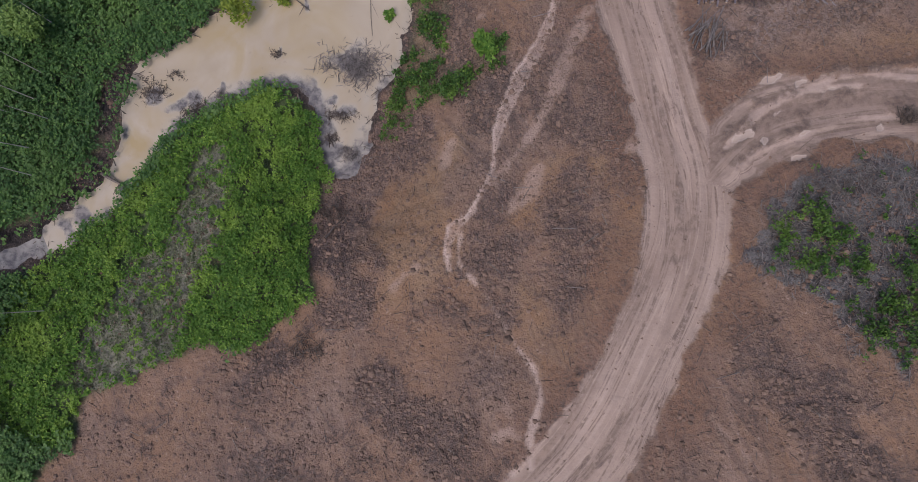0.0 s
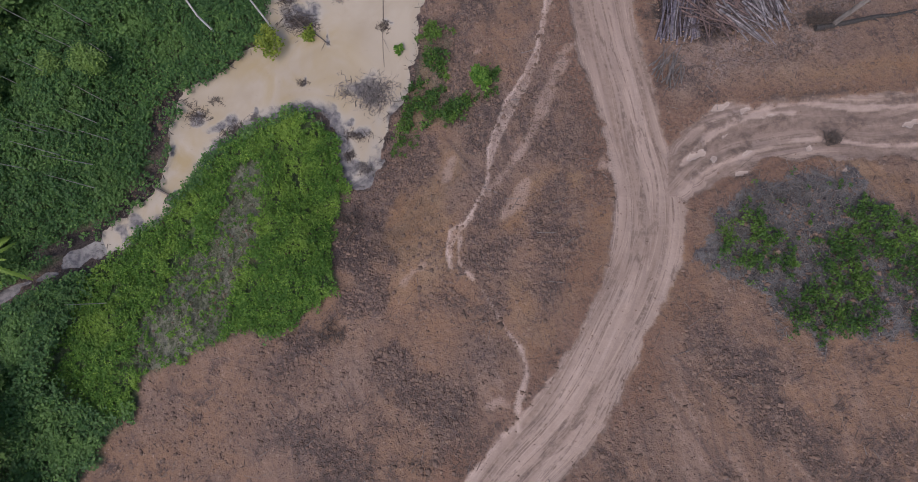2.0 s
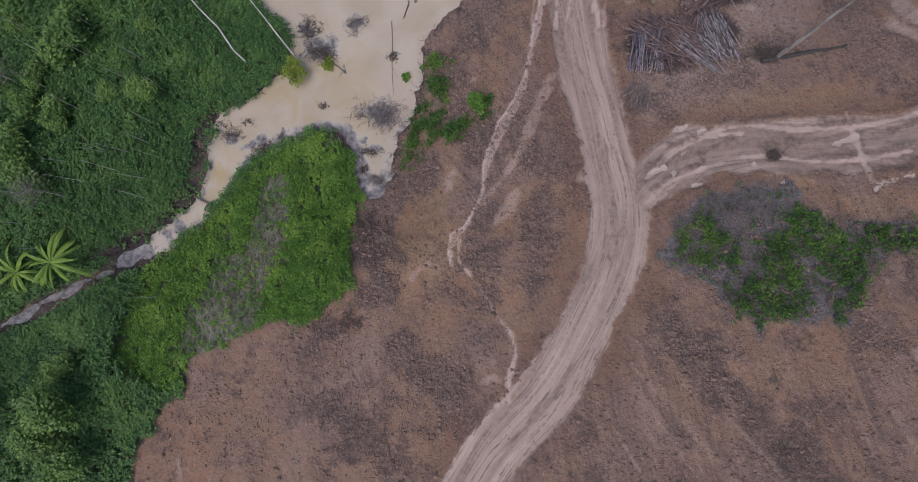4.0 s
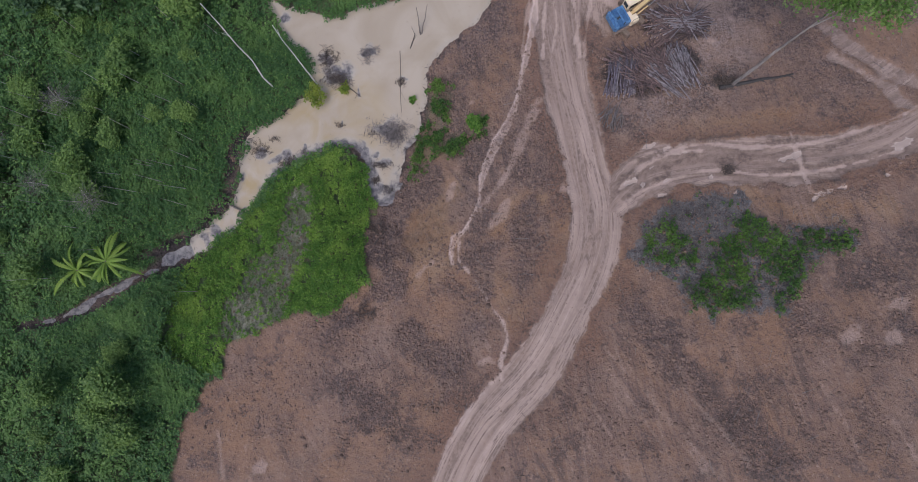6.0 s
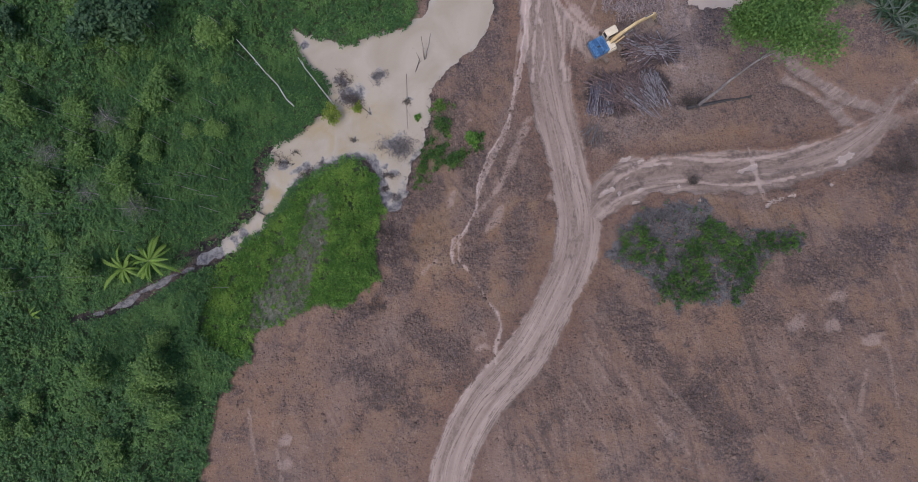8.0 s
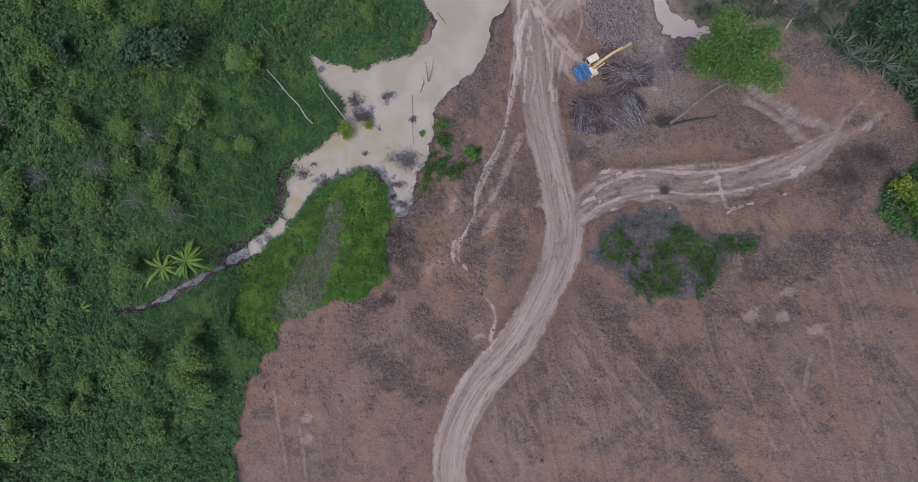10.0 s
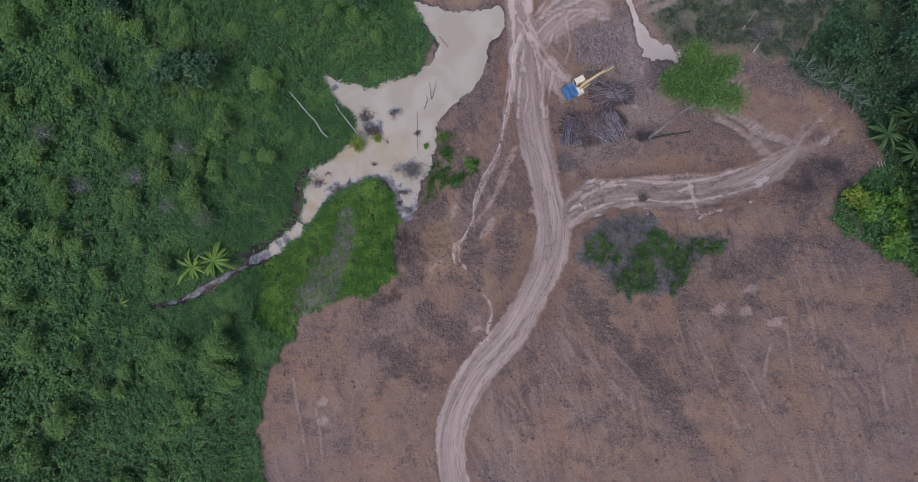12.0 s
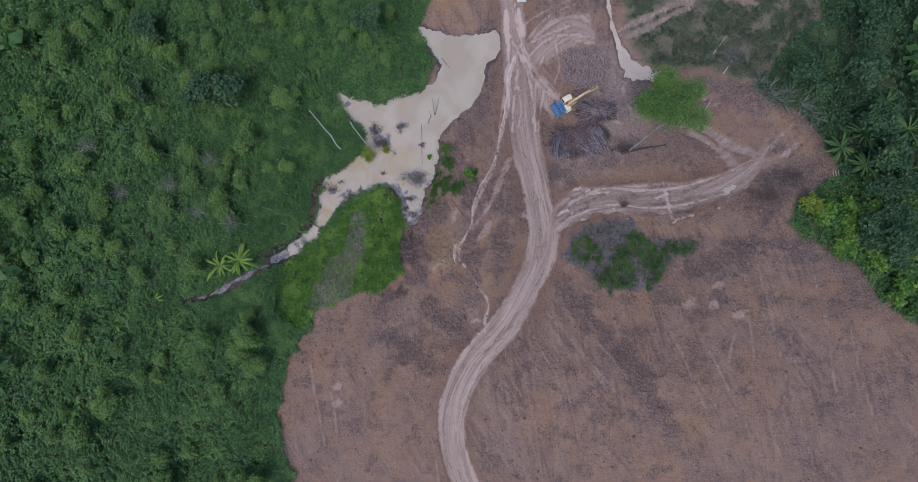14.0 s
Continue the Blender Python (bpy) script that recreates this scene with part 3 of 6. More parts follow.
def soil_material():
    g = Graph("churned_red_brown_soil", 0.9)
    big, mid, small = g.noise(9, 5), g.noise(1.6, 5, rough=0.65), g.noise(0.28, 4, rough=0.7)
    shift = g.nodes.new("ShaderNodeVectorMath")
    shift.operation = "MULTIPLY_ADD"
    wobble = g.nodes.new("ShaderNodeTexNoise")
    wobble.inputs["Scale"].default_value, wobble.inputs["Detail"].default_value = 5.0, 6.0
    wobble.inputs["Roughness"].default_value = 0.7
    g.put(wobble.inputs["Vector"], g.place)
    g.links.new(wobble.outputs["Color"], shift.inputs[0])
    shift.inputs[1].default_value = (0.75, 0.75, 0.0)
    g.put(shift.inputs[2], g.place)
    lumps = g.cells(0.40, "F1", g.scaled(shift.outputs[0], (1, 1, 0.3)))
    grit = g.noise(0.11, 3, rough=0.75)
    coarse, warm = g.attribute("coarse"), g.attribute("warm")
    # brown soil, lighter and darker by turns
    c = g.mix(g.fit(big, 0.38, 0.62), (0.246, 0.143, 0.089), (0.214, 0.136, 0.101))
    c = g.mix(g.fit(g.noise(5.5, 5, rough=0.65, warp=0.6), 0.52, 0.66, 0, 0.6), c, (0.265, 0.180, 0.138))
    c = g.mix(g.fit(g.noise(3.2, 6, rough=0.65, warp=0.5), 0.50, 0.65, 0, 0.7), c, (0.142, 0.095, 0.078))
    c = g.mix(g.fit(mid, 0.52, 0.70, 0, 0.6), c, (0.272, 0.156, 0.096))
    # smooth orange stretches with soft smears
    smooth_soil = g.mix(g.fit(g.noise(2.8, 5, rough=0.6, warp=0.8), 0.38, 0.62), (0.262, 0.147, 0.080), (0.285, 0.184, 0.115))
    smooth_soil = g.mix(g.fit(g.noise(0.9, 6, rough=0.7, warp=0.6), 0.52, 0.68, 0, 0.55), smooth_soil, (0.165, 0.098, 0.062))
    c = g.mix(g.math("MULTIPLY", warm, g.fit(mid, 0.3, 0.6, 0.75, 1.0)), c, smooth_soil)
    # broken soil: dark purple-brown lumps, light faces and black gaps as painted shading
    rubble = g.mix(g.fit(g.noise(1.2, 6, rough=0.75, warp=0.4), 0.44, 0.6), (0.225, 0.149, 0.119), (0.137, 0.095, 0.087))
    tone = g.nodes.new("ShaderNodeSeparateColor")
    g.links.new(lumps.outputs["Color"], tone.inputs[0])
    face = g.fit(lumps.outputs["Distance"], 0.18, 0.42, 1, 0)
    speck, chunk = g.noise(0.20, 5, rough=0.8, warp=0.7), g.noise(0.5, 6, rough=0.78, warp=0.9)
    rubble = g.mix(g.math("MULTIPLY", g.fit(tone.outputs[0], 0.6, 0.95, 0, 0.7), face), rubble, (0.345, 0.245, 0.20))
    rubble = g.mix(g.math("MULTIPLY", g.fit(tone.outputs[1], 0.5, 0.8, 0, 0.8), face), rubble, (0.064, 0.046, 0.044))
    rubble = g.mix(g.fit(chunk, 0.53, 0.62, 0, 0.75), rubble, (0.30, 0.205, 0.162))
    rubble = g.mix(g.fit(chunk, 0.47, 0.38, 0, 0.85), rubble, (0.070, 0.050, 0.048))
    rubble = g.mix(g.fit(speck, 0.55, 0.64, 0, 0.7), rubble, (0.35, 0.25, 0.205))
    rubble = g.mix(g.fit(speck, 0.45, 0.37, 0, 0.75), rubble, (0.058, 0.041, 0.038))
    ragged = g.math("MULTIPLY", g.math("SUBTRACT", g.math("ADD", small, mid), 1.0), 1.6)
    c = g.mix(g.fit(g.math("ADD", coarse, ragged), 0.15, 1.0, 0, 0.92), c, rubble)
    c = g.mix(g.fit(g.noise(0.9, 6, rough=0.75, warp=0.4), 0.60, 0.68, 0, 0.45), c, (0.35, 0.24, 0.185))
    c = g.mix(g.math("MULTIPLY", g.attribute("ash"), g.fit(mid, 0.35, 0.6, 0.35, 0.8)), c, g.mix(g.fit(small, 0.4, 0.6), (0.33, 0.258, 0.232), (0.20, 0.152, 0.138)))
    # dozer scrapes on the slope
    for turn, size in ((-34, 12), (-8, 17)):
        scrape = g.noise(1.0, 5, g.scaled(g.place, (0.8, 0.05, 0.1), turn), 0.7, 1.2)
        c = g.mix(g.fit(g.math("MULTIPLY", g.fit(scrape, 0.52, 0.66), g.fit(g.noise(size, 3), 0.46, 0.62)), 0, 1, 0, 0.6), c, (0.31, 0.215, 0.175))
        c = g.mix(g.fit(g.math("MULTIPLY", g.fit(scrape, 0.46, 0.36), g.fit(g.noise(size, 3), 0.46, 0.62)), 0, 1, 0, 0.6), c, (0.09, 0.066, 0.06))
    # single stones and burnt crumbs
    pebbles = g.cells(0.20, "F1", g.scaled(shift.outputs[0], (1, 1, 0.3)))
    hue = g.nodes.new("ShaderNodeSeparateColor")
    g.links.new(pebbles.outputs["Color"], hue.inputs[0])
    strewn = g.math("MULTIPLY", g.fit(g.noise(2.6, 4, rough=0.6), 0.34, 0.56, 0.3, 1.0), g.fit(warm, 0, 1, 1, 0.6))
    dot = g.fit(pebbles.outputs["Distance"], 0.15, 0.45, 1, 0)
    c = g.mix(g.math("MULTIPLY", g.math("MULTIPLY", g.fit(hue.outputs[0], 0.68, 0.9, 0, 0.9), dot), strewn), c, (0.38, 0.275, 0.22))
    c = g.mix(g.math("MULTIPLY", g.math("MULTIPLY", g.fit(hue.outputs[1], 0.62, 0.85, 0, 0.9), dot), strewn), c, (0.068, 0.049, 0.045))
    c = g.mix(g.math("MULTIPLY", g.attribute("skirt"), g.fit(mid, 0.3, 0.6, 0.5, 0.85)), c, g.mix(g.fit(small, 0.4, 0.6), (0.21, 0.115, 0.076), (0.155, 0.093, 0.068)))
    # dark litter and mud, and the painted shade under the log heaps
    litter_and_shade = g.fit(g.math("ADD", g.attribute("dark"), g.math("MULTIPLY", g.math("SUBTRACT", g.math("ADD", small, g.noise(0.55, 6, rough=0.75, warp=0.5)), 1.0), 2.0)), 0.12, 0.85)
    c = g.mix(g.math("MULTIPLY", litter_and_shade, 0.9), c, g.mix(g.fit(g.noise(0.35, 5, rough=0.8), 0.4, 0.6), (0.105, 0.076, 0.070), (0.042, 0.032, 0.031)))
    # wet mud on the banks; under the log heaps it is painted gap shade
    c = g.mix(g.math("MULTIPLY", g.attribute("wet_dark"), 0.95), c, g.mix(g.fit(small, 0.4, 0.6), (0.026, 0.021, 0.020), (0.055, 0.043, 0.040)))
    leaf_litter = g.mix(g.fit(small, 0.4, 0.6), (0.058, 0.092, 0.032), (0.092, 0.120, 0.052))
    c = g.mix(g.math("MULTIPLY", g.attribute("green"), g.fit(g.attribute("wet_dark"), 0, 1, 1, 0)), c, leaf_litter)
    c = g.mix(g.math("MULTIPLY", g.ragged("bare", small, 0.7), 0.9), c, g.mix(g.fit(small, 0.42, 0.66), (0.265, 0.255, 0.205), (0.185, 0.190, 0.138)))
    c = g.mix(g.math("MULTIPLY", g.ragged("slash", small, 0.9), 0.9), c, g.mix(g.fit(g.noise(0.8, 6, rough=0.75), 0.40, 0.62), (0.185, 0.178, 0.182), (0.062, 0.058, 0.064)))
    pale = g.fit(g.math("ADD", g.attribute("pale"), g.math("MULTIPLY", g.math("SUBTRACT", g.noise(0.5, 5, rough=0.65), 0.5), 0.8)), 0.15, 0.85)
    c = g.mix(g.math("MULTIPLY", pale, g.fit(mid, 0.3, 0.65, 0.5, 0.85)), c, (0.39, 0.28, 0.23))
    # trodden mud of the roads, drawn out along the wheels' way
    flow = g.attribute("flow", True)
    bands = g.noise(1.0, 3, g.scaled(flow, (0.5, 0.03, 1)), 0.6, 0.6)
    edges = g.noise(1.0, 3, g.scaled(flow, (0.95, 0.05, 1)), 0.55, 0.9)
    crumbs = g.noise(0.45, 5, rough=0.75)
    mud = g.mix(g.fit(bands, 0.36, 0.64), (0.25, 0.178, 0.142), (0.40, 0.297, 0.247))
    mud = g.mix(g.math("MULTIPLY", g.fit(g.math("ABSOLUTE", g.math("SUBTRACT", edges, 0.45)), 0.0, 0.03, 0.9, 0), g.fit(crumbs, 0.40, 0.54)), mud, (0.15, 0.106, 0.086))
    mud = g.mix(g.fit(g.math("ABSOLUTE", g.math("SUBTRACT", edges, 0.55)), 0.0, 0.02, 0.35, 0), mud, (0.52, 0.40, 0.335))
    mud = g.mix(g.math("MULTIPLY", g.fit(bands, 0.45, 0.36), g.fit(crumbs, 0.46, 0.58)), mud, (0.16, 0.112, 0.092))
    mud = g.mix(g.fit(g.noise(2.2, 5, rough=0.6), 0.56, 0.7, 0, 0.4), mud, (0.23, 0.16, 0.13))
    mud = g.mix(g.fit(crumbs, 0.64, 0.72, 0, 0.5), mud, (0.17, 0.12, 0.1))
    # broken edges of the wheel lines
    clods = g.noise(1.0, 6, g.scaled(flow, (1.7, 0.22, 1)), 0.7, 1.1)
    near_line = g.fit(g.math("ABSOLUTE", g.math("SUBTRACT", edges, 0.48)), 0.02, 0.10, 1, 0.1)
    mud = g.mix(g.math("MULTIPLY", g.fit(clods, 0.56, 0.62, 0, 0.85), near_line), mud, g.mix(g.fit(grit, 0.42, 0.6), (0.20, 0.138, 0.112), (0.105, 0.073, 0.061)))
    mud = g.mix(g.fit(grit, 0.58, 0.7, 0, 0.35), mud, (0.2, 0.14, 0.115))
    # the side track and the road by the yard are wetter and darker
    streak = g.noise(1.0, 5, g.scaled(flow, (0.9, 0.09, 1)), 0.65, 1.2)
    damp = g.math("MULTIPLY", g.attribute("damp"), g.fit(streak, 0.40, 0.58, 0.1, 0.85))
    mud = g.mix(damp, mud, g.mix(g.fit(crumbs, 0.4, 0.6), (0.235, 0.165, 0.135), (0.175, 0.122, 0.098)))
    road = g.fit(g.math("ADD", g.attribute("road"), g.math("MULTIPLY", g.math("SUBTRACT", g.noise(0.6, 6, rough=0.7), 0.5), 1.3)), 0.30, 0.68)
    c = g.mix(road, c, mud)
    c = g.mix(g.math("MULTIPLY", g.attribute("rim"), g.fit(crumbs, 0.35, 0.6)), c, (0.14, 0.098, 0.08))
    c = g.mix(g.math("MULTIPLY", g.math("MULTIPLY", pale, g.attribute("road")), 0.85), c, (0.46, 0.345, 0.29))
    c = g.mix(g.math("MULTIPLY", g.attribute("ridge"), g.fit(crumbs, 0.35, 0.55, 0.25, 0.85)), c, g.mix(g.fit(small, 0.4, 0.6), (0.165, 0.112, 0.088), (0.11, 0.077, 0.064)))
    c = g.mix(g.attribute("rill"), c, (0.56, 0.43, 0.37))
    c = g.mix(g.math("MULTIPLY", g.ragged("puddle", g.noise(0.5, 6, rough=0.7), 1.6), 0.85), c, (0.44, 0.345, 0.29))
    g.put(g.skin.inputs["Roughness"], g.fit(g.attribute("puddle"), 0, 1, 0.88, 0.18))
    relief = g.math("ADD", g.math("MULTIPLY", mid, 0.6), g.math("ADD", g.math("MULTIPLY", small, 0.8), g.math("MULTIPLY", grit, 0.35)))
    relief = g.math("SUBTRACT", relief, g.math("MULTIPLY", lumps.outputs["Distance"], 0.35))
    relief = g.math("MULTIPLY", g.math("MULTIPLY", relief, g.fit(g.attribute("road"), 0, 1, 1, 0.3)), g.fit(coarse, 0, 1, 0.55, 1.1))
    g.bump(g.math("MULTIPLY", relief, g.fit(g.attribute("puddle"), 0, 1, 1, 0)), 0.9, 0.34)
    return g.colour(c)


def water_material(name="silty_pond_water", dark=(0.372, 0.304, 0.224), light=(0.428, 0.358, 0.278)):
    g = Graph(name, 0.12)
    weed = g.fit(g.math("ADD", g.attribute("shore"), g.math("MULTIPLY", g.noise(0.9, 6, rough=0.7, warp=0.6), 1.3)), 1.0, 1.35, 0, 0.95)
    cloud = g.noise(7, 4, warp=0.8)
    c = g.mix(g.fit(cloud, 0.4, 0.62), dark, light)
    c = g.mix(g.math("MULTIPLY", g.attribute("silt"), g.fit(g.noise(5, 4, warp=0.8), 0.38, 0.6)), c, (0.365, 0.280, 0.155))
    c = g.mix(g.fit(g.noise(0.7, 5, rough=0.7), 0.62, 0.74, 0, 0.45), c, (0.25, 0.2, 0.15))
    # pale grey sky reflection near the shore, put into the water's colour
    c = g.mix(g.fit(g.attribute("shore"), 0.1, 0.7, 0, 0.55), c, (0.375, 0.37, 0.362))
    c = g.mix(weed, c, g.mix(g.fit(g.noise(0.5, 4), 0.4, 0.6), (0.090, 0.083, 0.090), (0.205, 0.185, 0.178)))
    g.bump(g.noise(0.5, 2), 0.04, 0.02)
    return g.colour(c)


def leaf_material(name, dark, mid, light, patch=3.0):
    g = Graph(name, 0.55)
    r = g.random(True)
    c = g.mix(g.fit(r, 0.0, 0.7), dark, mid)
    c = g.mix(g.fit(r, 0.72, 1.0, 0, 0.9), c, light)
    c = g.mix(g.fit(g.noise(patch, 3), 0.40, 0.62, 0, 0.65), c, dark)
    c = g.mix(g.fit(g.noise(patch * 2.7, 3), 0.5, 0.68, 0, 0.55), c, light)
    g.colour(c)
    thin = g.nodes.new("ShaderNodeBsdfTranslucent")
    g.put(thin.inputs[0], c)
    both = g.nodes.new("ShaderNodeMixShader")
    both.inputs[0].default_value = 0.3
    g.links.new(g.skin.outputs[0], both.inputs[1])
    g.links.new(thin.outputs[0], both.inputs[2])
    g.links.new(both.outputs[0], g.nodes["Material Output"].inputs[0])
    g.skin.inputs["Specular IOR Level"].default_value = 0.3
    return g.mat


def plain_material(name, a, b, size=0.2, rough=0.7, metal=0.0, bump=0.3, stretch=(1, 1, 1), island=False, vary=0.35):
    g = Graph(name, rough)
    g.skin.inputs["Metallic"].default_value = metal
    tex = g.nodes.new("ShaderNodeTexCoord").outputs["Object"]
    n = g.noise(size, 5, g.scaled(tex, stretch), 0.65)
    c = g.mix(g.fit(n, 0.35, 0.65), a, b)
    c = g.mix(g.fit(g.random(island), 0, 1, 0, vary), c, tuple(0.45 * v for v in a))
    g.bump(n, bump, size * 0.2)
    return g.colour(c)


SOIL, WATER = soil_material(), water_material()
CREEK_WATER = water_material("dark_creek_water", (0.150, 0.135, 0.118), (0.225, 0.203, 0.178))
POOL_WATER = water_material("silty_rain_pool_water", (0.46, 0.365, 0.295), (0.52, 0.425, 0.35))
LEAF_LOW = leaf_material("low_bright_green_leaves", (0.056, 0.138, 0.021), (0.142, 0.275, 0.042), (0.27, 0.40, 0.068), 1.3)
LEAF_SCRUB = leaf_material("scrub_leaves", (0.047, 0.112, 0.036), (0.084, 0.180, 0.047), (0.170, 0.290, 0.074), 1.6)
LEAF_SHRUB = leaf_material("shrub_leaves", (0.036, 0.086, 0.024), (0.090, 0.182, 0.036), (0.185, 0.295, 0.056), 1.2)
LEAF_WEED = leaf_material("dull_weed_leaves", (0.055, 0.085, 0.05), (0.092, 0.128, 0.078), (0.145, 0.180, 0.11), 1.5)
LEAF_GREY = leaf_material("grey_green_weed_leaves", (0.12, 0.145, 0.075), (0.20, 0.225, 0.135), (0.29, 0.30, 0.21), 1.5)
LEAF_TREE = leaf_material("tree_leaves", (0.090, 0.165, 0.044), (0.145, 0.245, 0.058), (0.215, 0.325, 0.080), 3.0)
LEAF_DARK = leaf_material("dark_tree_leaves", (0.032, 0.072, 0.034), (0.064, 0.126, 0.052), (0.112, 0.188, 0.074), 3.0)
LEAF_LONE = leaf_material("lone_tree_leaves", (0.070, 0.140, 0.030), (0.130, 0.235, 0.050), (0.205, 0.320, 0.080), 1.6)
LEAF_YELLOW = leaf_material("yellowish_leaves", (0.11, 0.16, 0.024), (0.21, 0.28, 0.036), (0.33, 0.38, 0.055), 1.0)
FROND = leaf_material("palm_fronds", (0.11, 0.195, 0.032), (0.20, 0.315, 0.05), (0.30, 0.41, 0.08), 1.0)
FROND_DARK = leaf_material("dark_palm_fronds", (0.040, 0.092, 0.028), (0.082, 0.155, 0.042), (0.14, 0.215, 0.066), 1.0)
FROND_GREY = leaf_material("grey_green_blades", (0.06, 0.085, 0.06), (0.13, 0.16, 0.12), (0.22, 0.24, 0.19), 1.0)
BARK = plain_material("grey_brown_bark", (0.20, 0.165, 0.14), (0.10, 0.08, 0.07), 0.15, 0.9, stretch=(1, 1, 0.3))
WHITE_BARK = plain_material("white_bleached_bark", (0.80, 0.78, 0.74), (0.58, 0.55, 0.51), 0.3, 0.8, stretch=(1, 1, 0.3))
PALE_BARK = plain_material("bleached_dead_wood", (0.52, 0.48, 0.43), (0.36, 0.32, 0.28), 0.2, 0.85, stretch=(1, 1, 0.3))
CHAR = plain_material("charred_wood", (0.03, 0.027, 0.026), (0.065, 0.057, 0.055), 0.12, 0.9)
TWIG = plain_material("dead_twigs", (0.16, 0.125, 0.105), (0.07, 0.055, 0.05), 0.3, 0.9, island=True, vary=0.8)
TWIG_GREY = plain_material("grey_weathered_twigs", (0.27, 0.24, 0.23), (0.13, 0.11, 0.105), 0.3, 0.9, island=True, vary=0.6)
CLOD = plain_material("soil_clods", (0.265, 0.175, 0.132), (0.18, 0.118, 0.094), 0.15, 0.95, island=True, vary=0.9)
# log barks: pale highlights and the heaps' gap shade are put into the tones
LOG_GREY = plain_material("grey_log_bark", (0.42, 0.375, 0.395), (0.04, 0.033, 0.04), 0.5, 0.85, vary=1.0)
LOG_BROWN = plain_material("brown_log_bark", (0.30, 0.205, 0.19), (0.038, 0.026, 0.026), 0.5, 0.85, vary=1.0)
LOG_DARK = plain_material("dark_purple_grey_log_bark", (0.235, 0.205, 0.245), (0.04, 0.034, 0.045), 0.35, 0.85, vary=1.0)
BOLT_REST = plain_material("reddish_cut_log_bark", (0.60, 0.48, 0.45), (0.20, 0.14, 0.13), 0.25, 0.85, island=True, vary=0.9)
LOG_REST = plain_material("thin_log_bark", (0.16, 0.120, 0.122), (0.04, 0.03, 0.032), 0.25, 0.85, island=True, vary=0.9)
CUT_WOOD = plain_material("cut_log_ends", (0.55, 0.40, 0.27), (0.42, 0.29, 0.19), 0.08, 0.8)
BLUE = plain_material("worn_blue_paint", (0.025, 0.090, 0.23), (0.13, 0.26, 0.42), 0.28, 0.45, bump=0.03, vary=0.0)
CREAM = plain_material("cream_yellow_paint", (0.80, 0.69, 0.53), (0.68, 0.55, 0.37), 0.5, 0.5, bump=0.03, vary=0.0)
YELLOW = plain_material("dusty_yellow_paint", (0.62, 0.47, 0.24), (0.48, 0.34, 0.17), 0.4, 0.5, bump=0.03, vary=0.0)
STEEL = plain_material("muddy_steel", (0.15, 0.12, 0.10), (0.30, 0.22, 0.17), 0.2, 0.7, 0.3, vary=0.0)
BLACK = plain_material("black_rubber_and_grime", (0.025, 0.024, 0.023), (0.05, 0.045, 0.04), 0.2, 0.8, vary=0.0)
CHROME = plain_material("polished_rod", (0.6, 0.6, 0.6), (0.5, 0.5, 0.5), 0.2, 0.25, 1.0, 0.0, vary=0.0)
GLASS = plain_material("dark_cab_glass", (0.03, 0.035, 0.04), (0.04, 0.045, 0.05), 0.5, 0.06, bump=0.0, vary=0.0)
WHITE = plain_material("white_vehicle_paint", (0.78, 0.78, 0.76), (0.7, 0.7, 0.68), 0.5, 0.35, bump=0.0, vary=0.0)


# ---- mesh helpers ----
def quick_mesh(name, verts, faces, material, flat=False):
    """A mesh from arrays of corners and of faces of one size."""
    me = bpy.data.meshes.new(name)
    verts, faces = np.asarray(verts, np.float32), np.asarray(faces, np.int32)
    n, k = faces.shape
    me.vertices.add(len(verts))
    me.vertices.foreach_set("co", verts.ravel())
    me.loops.add(n * k)
    me.loops.foreach_set("vertex_index", faces.ravel())
    me.polygons.add(n)
    me.polygons.foreach_set("loop_start", np.arange(0, n * k, k, dtype=np.int32))
    me.polygons.foreach_set("use_smooth", np.full(n, not flat))
    me.update(calc_edges=True)
    me.materials.append(material)
    return me


def part(name, bm, material, parent=None, label=""):
    me = bpy.data.meshes.new(name)
    bm.to_mesh(me)
    bm.free()
    me.materials.append(material)
    ob = new(name, me)
    ob.parent = parent
    return tagged(ob, label)


def thing(name, m, label, category, group=""):
    ob = new(name)
    ob.matrix_world = m
    return tagged(ob, label, category, group)


def add_box(bm, size, at=(0, 0, 0), turn=None, bevel=0.0):
    made = bmesh.ops.create_cube(bm, size=1.0, matrix=Matrix.Translation(at) @ (turn or Matrix()) @ Matrix.Diagonal((*size, 1)))
    if bevel:
        edges = {e for v in made["verts"] for e in v.link_edges}
        bmesh.ops.bevel(bm, geom=list(edges), offset=bevel, segments=2, affect="EDGES")
    return bm


def box(size, at=(0, 0, 0), turn=None, bevel=0.0):
    return add_box(bmesh.new(), size, at, turn, bevel)


def add_rod(bm, a, b, ra, rb=None, sides=8):
    a, b = Vector(a), Vector(b)
    turn = (b - a).to_track_quat("Z", "Y").to_matrix().to_4x4()
    bmesh.ops.create_cone(bm, cap_ends=True, segments=sides, radius1=ra, radius2=ra if rb is None else rb, depth=(b - a).length, matrix=Matrix.Translation((a + b) / 2) @ turn)
    return bm


def rod(a, b, ra, rb=None, sides=8):
    return add_rod(bmesh.new(), a, b, ra, rb, sides)


